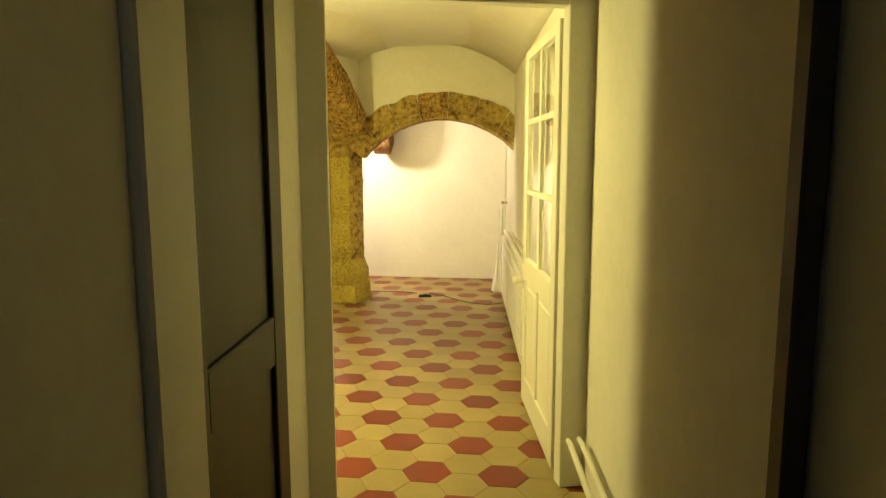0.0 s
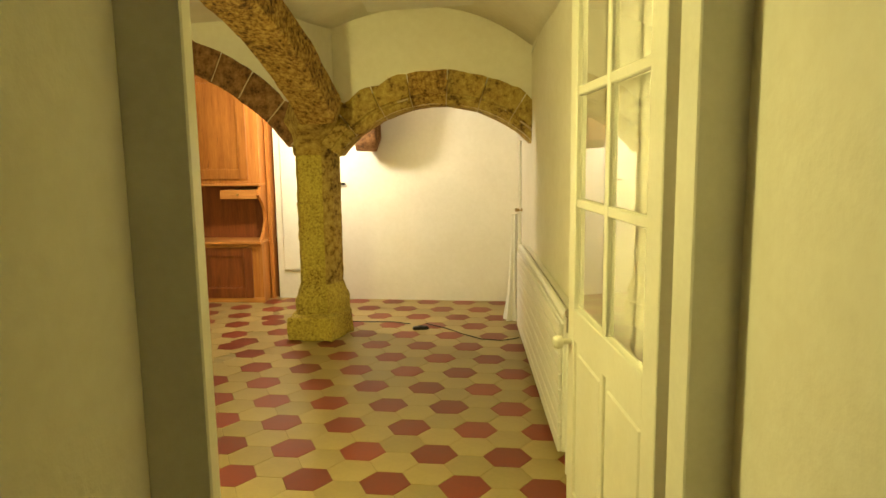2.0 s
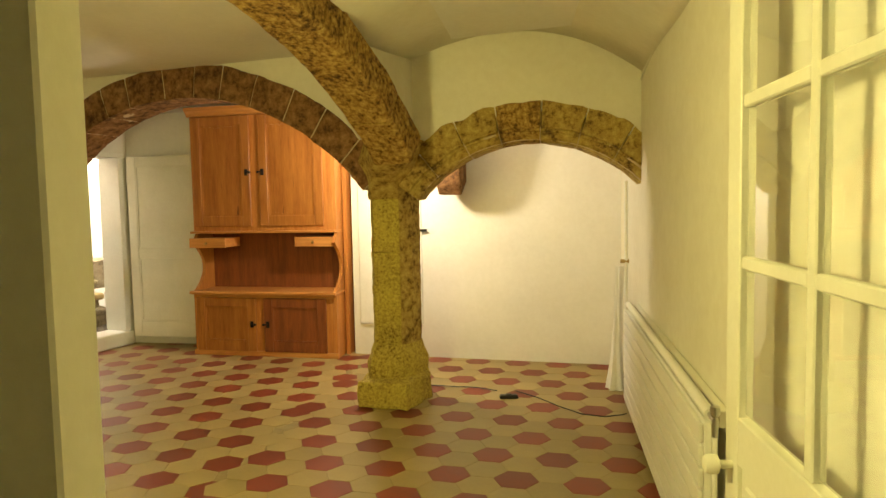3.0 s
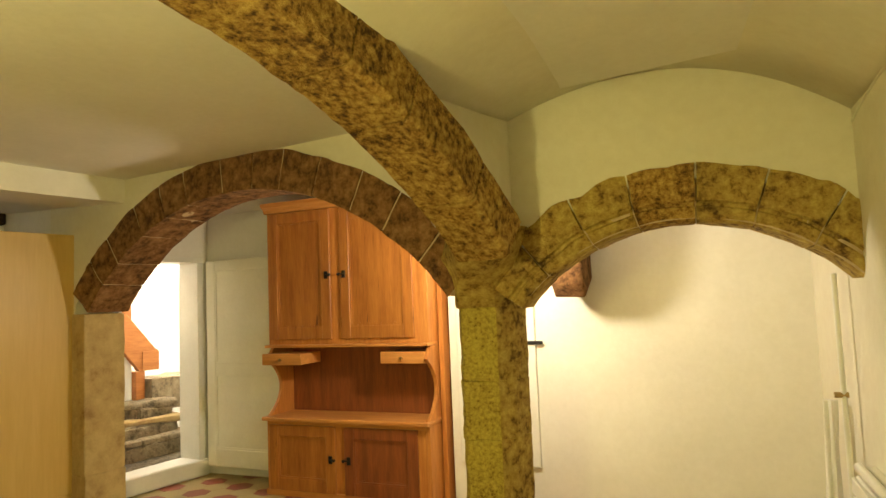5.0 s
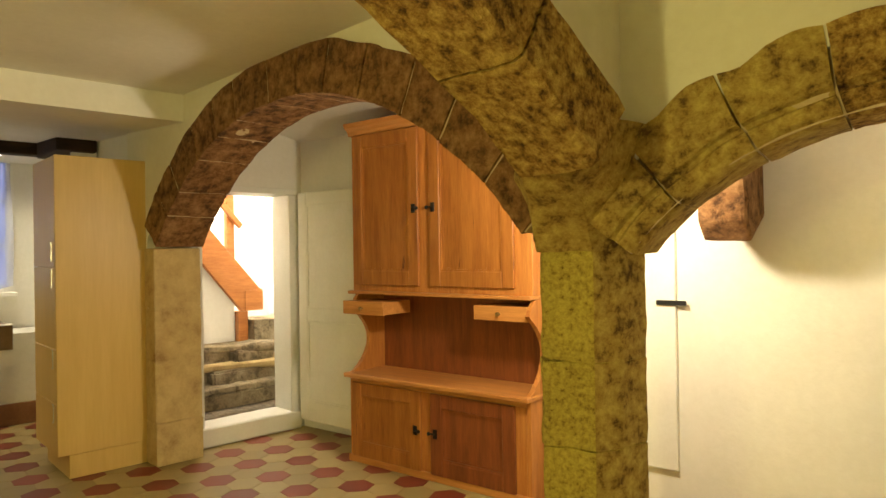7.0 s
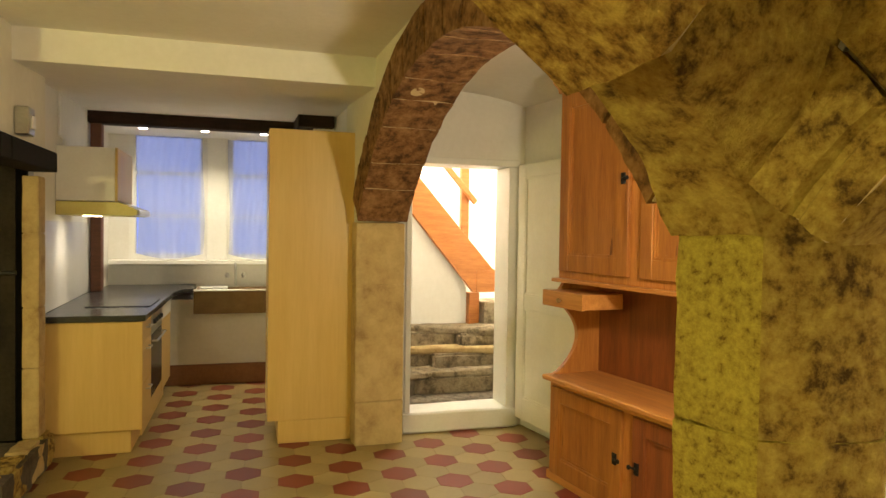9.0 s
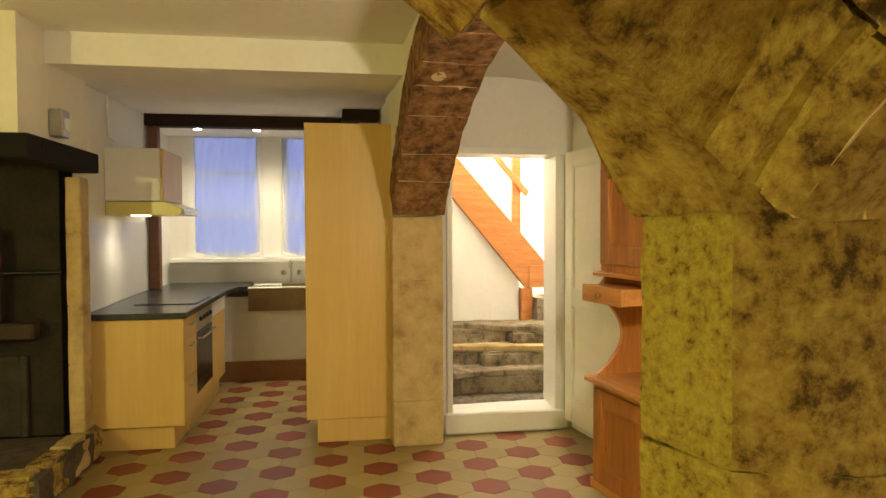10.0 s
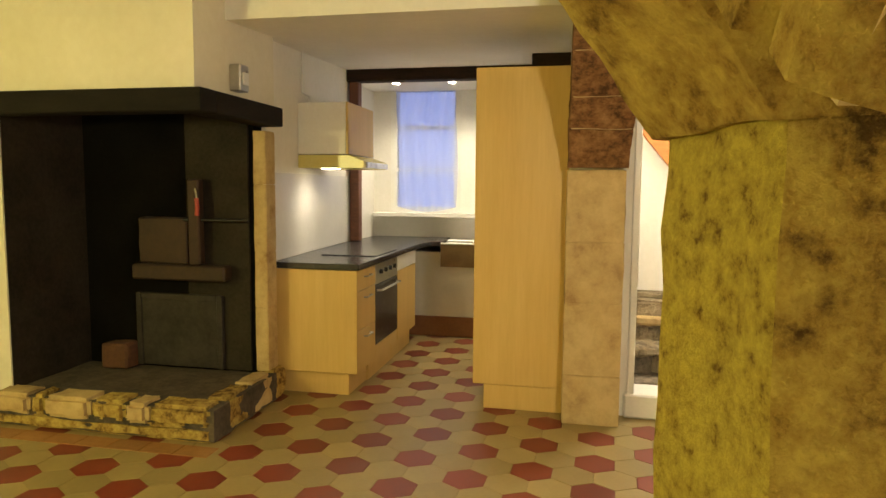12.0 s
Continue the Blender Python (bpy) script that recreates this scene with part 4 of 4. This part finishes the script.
def stairs():
    s = thing("stone_stair", pose(-4.73, 7.42, 0, 0, 0, -12), "worn grey stone winder steps rising behind the doorway", "stairs")
    fronts = [(0.02, -0.02, 0.16), (-0.20, -0.26, 0.34), (-0.50, -0.34, 0.50), (-0.82, -0.42, 0.64)]
    random.seed(21)
    looks = [(SLATE, SLATE), (SLATE, STEPSTONE), (STEPSTONE, JAMBSTONE), (STEPSTONE, STEPSTONE)]
    for k, (xl, xr, z) in enumerate(fronts):
        low, y = max(0.0, z - 0.20), -0.28
        while y < 1.08:
            w = random.uniform(0.40, 0.85)
            e = min(y + w, 1.12)
            x = xl + (xr - xl) * (y + e + 0.6) / 2.8 + random.uniform(-0.03, 0.012)
            bm = stone_block(x - 0.5, x, y, e - 0.008, low, z - random.uniform(0.035, 0.06), k * 7 + y, 0.016, 0.02, 4)
            part("riser_stone", bm, random.choice((looks[k][0], looks[k][0], STEPSTONE)), s, smooth=True)
            y = e
        bm = prism([(xl - 0.01, -0.3), (xl + 0.012, 0.2), (xl * 0.5 + xr * 0.5 - 0.02, 0.55), (xr + 0.01, 1.1), (-1.6, 1.6), (-1.6, -0.3)], z - 0.055, z, "z", bevel=0.012)
        part("tread", roughen(bm, 0.026, 4, 7, k * 3.0 + 1), looks[k][1], s, smooth=True)
    m = pose(-5.45, 8.0, 0, 0, 0, -12)
    wall("stair_wall_under", prism([(-0.9, 0.637), (0.49, 0.637), (0.49, 1.05), (-0.9, 2.75)], -0.10, -0.04, "x"), PLASTER, "white panel under the wooden stair", m)
    wall("stair_wall_back", box(-6.9, -6.7, 7.7, 10.2, -0.1, 4.0), PLASTER, "white plaster stairwell wall")
    wall("stair_wall_north", box(-6.9, -4.5, 10.0, 10.2, -0.1, 4.0), PLASTER, "white plaster stairwell wall")
    wall("stair_wall_east", box(-4.72, -4.50, 8.7, 10.2, -0.1, 4.0), PLASTER, "white plaster stairwell wall")
    wall("stair_wall_over", box(-4.72, -4.50, 7.1, 8.7, 3.0, 4.0), PLASTER, "white plaster stairwell wall")
    single("stair_ceiling", box(-6.9, -4.5, 6.9, 10.2, 3.9, 4.0), PLASTER, "white stairwell ceiling", "ceiling", kind="structure")
    t = thing("wooden_stair", m, "orange pine stair stringer rising over the stone steps", "stairs")
    # stringer: sloping board ending in a square foot
    part("stringer", prism([(0.75, 0.924), (0.75, 1.123), (0.715, 1.14), (-0.9, 3.01), (-0.9, 2.66), (0.499, 0.968), (0.53, 0.924)], -0.03, 0.03, "x", bevel=0.004), STAIRWOOD, t)
    part("foot_board", box(0.031, 0.042, 0.56, 0.748, 0.926, 1.12, bevel=0.003), STAIRWOOD, t)
    part("newel_post", box(-0.16, -0.09, 0.448, 0.524, 1.20, 3.0, bevel=0.004), STAIRWOOD, t)
    part("handrail", prism([(0.56, 1.72), (0.59, 1.76), (-0.4, 2.88), (-0.4, 2.80)], -0.088, -0.04, "x", bevel=0.004), STAIRWOOD, t)
    part("wooden_block", box(-0.10, 0.02, 0.50, 0.60, 0.62, 0.92, bevel=0.006), STAIRWOOD, t)
    bm = box(-0.25, 0.12, 0.61, 1.2, 0.5, 0.84)
    single("rubble_stone", roughen(bm, 0.03, 5, 6, 4), STEPSTONE, "rough plastered stones beside the stair", "stone", m=m, smooth=True)


stairs()


# ---- far alcove ----
def alcove():
    bm = bmesh.new()
    prof = [(7.42, 2.64), (7.42, 1.76), (7.47, 1.58), (7.56, 1.50), (7.66, 1.50), (8.14, 1.72), (8.14, 2.64)]
    prism(prof, -0.84, -0.64, "x", bm=bm, bevel=0.02, seg=2)
    single("stone_corbel", roughen(bm, 0.01, 8, 3, 3), REDSTONE, "rounded brown stone corbel jutting from the wall", "corbel", smooth=True)
    d = thing("wall_cupboard", pose(-1.07, 7.948, 0.30, 0, 0, -6.3), "flush white cupboard door in the wall, shut with an iron latch", "cupboard")
    part("door", box(-0.62, 0.0, -0.02, 0.01, 0, 1.55, bevel=0.004), WHITEPAINT, d)
    part("latch", box(-0.10, 0.06, -0.035, -0.02, 0.87, 0.895, bevel=0.003), IRON, d, "black iron latch bar")


alcove()


# ---- right bay: radiator, glazed door, cable ----
def radiator():
    r = thing("radiator", pose(0.69, 4.22, 0.06), "long low white panel radiator with horizontal flutes", "radiator")
    L = 2.35
    part("back_panel", box(-0.075, -0.045, 0.0, L, 0.0, 0.62, bevel=0.006), WHITEPAINT, r)
    me = mesh_of("flute", box(-0.092, -0.075, 0.0, L, 0.0, 0.068, bevel=0.006, seg=2), WHITEPAINT)
    for k in range(8):
        ob = new("flute", me)
        ob.parent, ob.location = r, (0, 0, 0.003 + k * 0.0775)
    part("top_rail", tube([(-0.06, -0.03, 0.655), (-0.06, L, 0.655)], 0.020, 12), WHITEPAINT, r, smooth=True)
    part("wall_batten", box(-0.028, 0.008, 0.0, L, 0.60, 0.66, bevel=0.004), CREAMPAINT, r)
    for y in (0.3, 2.0):
        part("bracket", box(-0.045, 0.008, y, y + 0.03, 0.45, 0.50), WHITEPAINT, r)
    v = part("valve", tube([(-0.06, -0.02, 0.655), (-0.06, -0.09, 0.655), (-0.06, -0.09, 0.60)], 0.011, 10), STEEL, r, "chrome radiator valve")
    part("valve_knob", lathe([(0.010, 0), (0.016, 0.01), (0.016, 0.035), (0.008, 0.04)], pose(-0.06, -0.09, 0.665), 12), STEEL, v)
    part("foot_pipe", tube([(-0.06, -0.09, 0.60), (-0.06, -0.09, -0.095)], 0.009, 8), WHITEPAINT, r)
    single("heating_pipe", tube([(0.64, 6.80, 0.02), (0.64, 6.80, 1.56)], 0.013, 10), WHITEPAINT, "thin white vertical heating pipe by the arch", "pipe", smooth=True)
    single("pipe_valve", tube([(0.60, 6.80, 0.99), (0.66, 6.80, 0.99)], 0.014, 8), BRASS, "small brass valve on the heating pipe", "valve")
    single("wall_cable", tube([(0.695, 6.44, 2.20), (0.695, 6.30, 2.23), (0.695, 5.6, 2.30), (0.695, 4.6, 2.30), (0.695, 3.0, 2.30)], 0.005, 6), CREAMPAINT, "thin cream cable along the wall top", "cable", smooth=True)
    c = bmesh.new()
    rows = []
    for k in range(22):
        h = k / 21
        row = []
        for q in range(28):
            a = 2 * math.pi * q / 28
            rad = (0.028 + 0.035 * (1 - h) ** 4) * (1 + 0.22 * math.sin(5 * a + 3 * h) + 0.15 * noise.noise((3 * math.cos(a), 3 * math.sin(a), 5 * h)))
            row.append(c.verts.new((0.585 + 0.03 * h + rad * math.cos(a), 7.02 + rad * 1.2 * math.sin(a), 0.004 + 0.93 * h)))
        rows.append(row)
    for a, b in zip(rows, rows[1:]):
        for q in range(28):
            c.faces.new((a[q], a[(q + 1) % 28], b[(q + 1) % 28], b[q]))
    c.faces.new(rows[0][::-1])
    c.faces.new(rows[-1])
    single("hanging_cloth", c, CLOTH, "crumpled white cloth hanging to the floor beside the radiator", "cloth", smooth=True)
    for k in (0, 1):
        single("skirting_pipe", tube([(0.715 - 0.05 * k, 2.57 - 0.02 * k, 0.26), (0.715 - 0.05 * k, 2.50, 0.27), (0.715 - 0.05 * k, -0.8, 0.27)], 0.012, 10), CREAMPAINT, "thin cream pipe along the foot of the passage wall", "pipe", "passage pipes", smooth=True)


radiator()


def glazed_door():
    a = math.degrees(math.atan2(0.585 - 0.645, 0.94))
    d = thing("glazed_door", pose(0.645, 2.80, 0.01, 0, 0, -a), "cream glazed door with six panes, standing open", "door")
    t = 0.02
    L = 0.94
    f = bmesh.new()
    for y0, y1, z0, z1 in ((0, 0.10, 0, 2.04), (L - 0.09, L, 0, 2.04), (0.10, L - 0.09, 0, 0.16), (0.10, L - 0.09, 0.75, 0.87), (0.10, L - 0.09, 1.985, 2.04)):
        box(-t, t, y0, y1, z0, z1, f, bevel=0.003)
    part("frame", f, CREAMPAINT, d)
    glass = bpy.data.materials.new("door_glass")
    glass.use_nodes = True
    b = glass.node_tree.nodes["Principled BSDF"]
    b.inputs["Transmission Weight"].default_value, b.inputs["Roughness"].default_value, b.inputs["IOR"].default_value = 1.0, 0.02, 1.5
    ym = 0.475
    rows = (0.87, 1.255, 1.645, 1.985)
    bars = bmesh.new()
    box(-0.016, 0.016, ym - 0.017, ym + 0.017, 0.87, 1.985, bars, bevel=0.004)
    for z in rows[1:3]:
        box(-0.015, 0.015, 0.10, ym - 0.017, z - 0.016, z + 0.016, bars, bevel=0.004)
        box(-0.015, 0.015, ym + 0.017, L - 0.09, z - 0.016, z + 0.016, bars, bevel=0.004)
    part("glazing_bar", bars, CREAMPAINT, d)
    for y0, y1 in ((0.095, ym - 0.015), (ym + 0.015, L - 0.085)):
        for z0, z1 in zip(rows, rows[1:]):
            p = part("pane", box(-0.002, 0.002, y0, y1, z0 + 0.01, z1 - 0.01), glass, d)
            p.visible_shadow = False
    for y0, y1 in ((0.13, 0.44), (0.52, 0.82)):
        part("panel", box(-0.008, 0.008, y0 - 0.035, y1 + 0.035, 0.155, 0.755), CREAMPAINT, d)
        part("raised_field", box(-0.014, 0.014, y0, y1, 0.20, 0.71, bevel=0.006), CREAMPAINT, d)
    part("muntin", box(-t + 0.001, t - 0.001, 0.466, 0.494, 0.16, 0.75, bevel=0.003), CREAMPAINT, d)
    part("knob", lathe([(0.010, 0), (0.011, 0.03), (0.024, 0.036), (0.026, 0.055), (0.020, 0.068), (0.006, 0.072)], pose(-t, L - 0.05, 0.735, 0, -90, 0), 16), CREAMPAINT, d, "white knob", smooth=True)
    part("knob", lathe([(0.010, 0), (0.011, 0.02), (0.024, 0.026), (0.020, 0.05)], pose(t, L - 0.05, 0.735, 0, 90, 0), 16), CREAMPAINT, d, "white knob", smooth=True)
    # frame of the doorway
    e = thing("door_1", ENTRY, "cream painted door frame of the entry", "door frame", kind="structure")
    part("jamb", box(-0.07, 0.045, -0.006, 0.076, 0, 2.14, bevel=0.004), CREAMPAINT, e)
    part("jamb", box(1.022, 1.145, -0.006, 0.076, 0, 2.14, bevel=0.004), CREAMPAINT, e)
    part("head", box(0.045, 1.022, -0.004, 0.074, 2.07, 2.14, bevel=0.004), CREAMPAINT, e)


glazed_door()


def floor_things():
    b = thing("lead_switch", pose(-0.20, 6.70, 0, 0, 0, 12), "small black inline switch on the floor", "switch")
    part("housing", prism([(-0.07, 0.0), (-0.06, 0.028), (0.06, 0.028), (0.07, 0.0)], -0.024, 0.024, "y", bevel=0.006), BLACKPLASTIC, b)
    part("rocker", box(-0.02, 0.02, -0.012, 0.012, 0.028, 0.034, bevel=0.002), BLACKPLASTIC, b)
    pts = [(-0.85, 6.98), (-0.62, 6.93), (-0.45, 6.92), (-0.30, 6.86)]
    two = [(-0.16, 6.88), (0.0, 6.72), (0.16, 6.50), (0.30, 6.36), (0.45, 6.33), (0.60, 6.40)]
    c = bmesh.new()
    for line in (pts, two):
        fine = []
        for (x0, y0), (x1, y1) in zip(line, line[1:]):
            fine += [(x0 + (x1 - x0) * k / 5, y0 + (y1 - y0) * k / 5 + 0.012 * math.sin(9 * (x0 + (x1 - x0) * k / 5)), 0.008) for k in range(5)]
        tube(fine + [(*line[-1], 0.008)], 0.004, 6, c)
    single("power_lead", c, BLACKPLASTIC, "thin black power lead lying across the floor tiles", "cable", smooth=True)


floor_things()


# ---- passage ----
def dark_door():
    d = thing("dark_door", pose(-0.31, 1.745, 0, 0, 0, -90), "dark stained panelled wooden door, shut", "door")
    bm = bmesh.new()
    W = 0.70
    for a in ((0, 0.11, 0, 0.04, 0.01, 2.09), (W - 0.11, W, 0, 0.04, 0.01, 2.09), (0.11, W - 0.11, 0.001, 0.04, 0.01, 0.20), (0.11, W - 0.11, 0.001, 0.04, 0.88, 1.02), (0.11, W - 0.11, 0.001, 0.04, 1.97, 2.09)):
        box(*a, bm, bevel=0.004)
    bmesh.ops.transform(bm, matrix=Matrix.Diagonal((1, -1, 1, 1)), verts=bm.verts)
    part("frame", bm, DARKDOOR, d)
    for z0, z1 in ((0.19, 0.89), (1.01, 1.98)):
        part("panel", box(0.10, W - 0.10, -0.026, -0.014, z0, z1), DARKDOOR, d)
        part("raised_field", box(0.15, W - 0.15, -0.034, -0.02, z0 + 0.05, z1 - 0.05, bevel=0.006), DARKDOOR, d)
    e = thing("door_3", pose(-0.26, 0.81, 0), "cream painted casing beside the dark door", "door frame", kind="structure")
    part("casing", box(-0.10, 0.01, 0.0, 0.18, 0, 2.10, bevel=0.006), CREAMPAINT, e)
    part("head", box(-0.10, 0.008, 0.0, 0.88, 2.10, 2.2, bevel=0.006), CREAMPAINT, e)
    single("dark_architrave", box(0.725, 0.765, 0.85, 0.904, 0, 2.2, bevel=0.006), DARKDOOR, "dark stained wooden architrave on the passage wall", "architrave", kind="structure")


dark_door()


# ---- floor tiles ----
def hex_tiles(w, ox, oy, angle, inside, near):
    """Hexagonal tiles; every third is red. Those in the near stretch are parts, the rest one sheet."""
    floor = bpy.data.objects["floor"]
    R = w / math.sqrt(3)
    g = 0.0008
    rim, top = R - g, R - g - 0.0015
    ca, sa = math.cos(radians(angle)), math.sin(radians(angle))

    def verts(r, z, x=0.0, y=0.0):
        return [(x + r * math.cos(radians(angle) + k * math.pi / 3), y + r * math.sin(radians(angle) + k * math.pi / 3), z) for k in range(6)]

    faces = [tuple(range(6, 12))] + [(k, (k + 1) % 6, 6 + (k + 1) % 6, 6 + k) for k in range(6)]
    meshes = []
    for mat in (BEIGETILE, REDTILE):
        me = bpy.data.meshes.new("tile")
        me.from_pydata(verts(rim, -0.003) + verts(top, 0.0), [], faces)
        me.materials.append(mat)
        meshes.append(me)
    far = ([], []), ([], [])
    made = 0
    for i in range(-70, 71):
        for j in range(-70, 71):
            # neighbours lie at 30 and 90 degrees from a corner's direction
            lx, ly = w * (i * math.cos(math.pi / 6)), w * (j + i * 0.5)
            x, y = ox + lx * ca - ly * sa, oy + lx * sa + ly * ca
            if not inside(x, y):
                continue
            red = (i - j) % 3 == 0
            if near(x, y) and made < 298:
                made += 1
                ob = new("tile", meshes[red])
                ob.parent, ob.location = floor, (x, y, random.uniform(-0.0005, 0.0005))
            else:
                vs, fs = far[red]
                n = len(vs)
                vs.extend(verts(rim, -0.003, x, y) + verts(top, random.uniform(-0.0005, 0.0005), x, y))
                fs.extend(tuple(n + k for k in f) for f in faces)
    for red in (0, 1):
        vs, fs = far[red]
        if vs:
            me = bpy.data.meshes.new("tiles")
            me.from_pydata(vs, [], fs)
            me.materials.append(REDTILES if red else BEIGETILES)
            ob = new("floor_tiles", me)
            ob.parent = floor
            ob["kind"] = "stuff"


def island_tint(m, amount):
    n, link = m.node_tree.nodes, m.node_tree.links.new
    geo = n.new("ShaderNodeNewGeometry")
    for k in n:
        if k.type == "MAP_RANGE" and k.inputs[0].is_linked and k.inputs[0].links[0].from_node.type == "OBJECT_INFO":
            link(geo.outputs["Random Per Island"], k.inputs[0])


BEIGETILES, REDTILES = BEIGETILE.copy(), REDTILE.copy()
island_tint(BEIGETILES, 0.1)
island_tint(REDTILES, 0.1)
SEAM = -1.62
random.seed(9)
hex_tiles(0.2062, -0.3386, 4.3678, -5.5, lambda x, y: 2.3 < y < 8.3 and SEAM < x < 0.80, lambda x, y: 3.6 < y < 7.6)
hex_tiles(0.2027, -3.989, 5.58, 45.5, lambda x, y: -8.4 < x <= SEAM + 0.05 and 2.7 < y < 8.6, lambda x, y: x > -5.6 and y > 5.0)
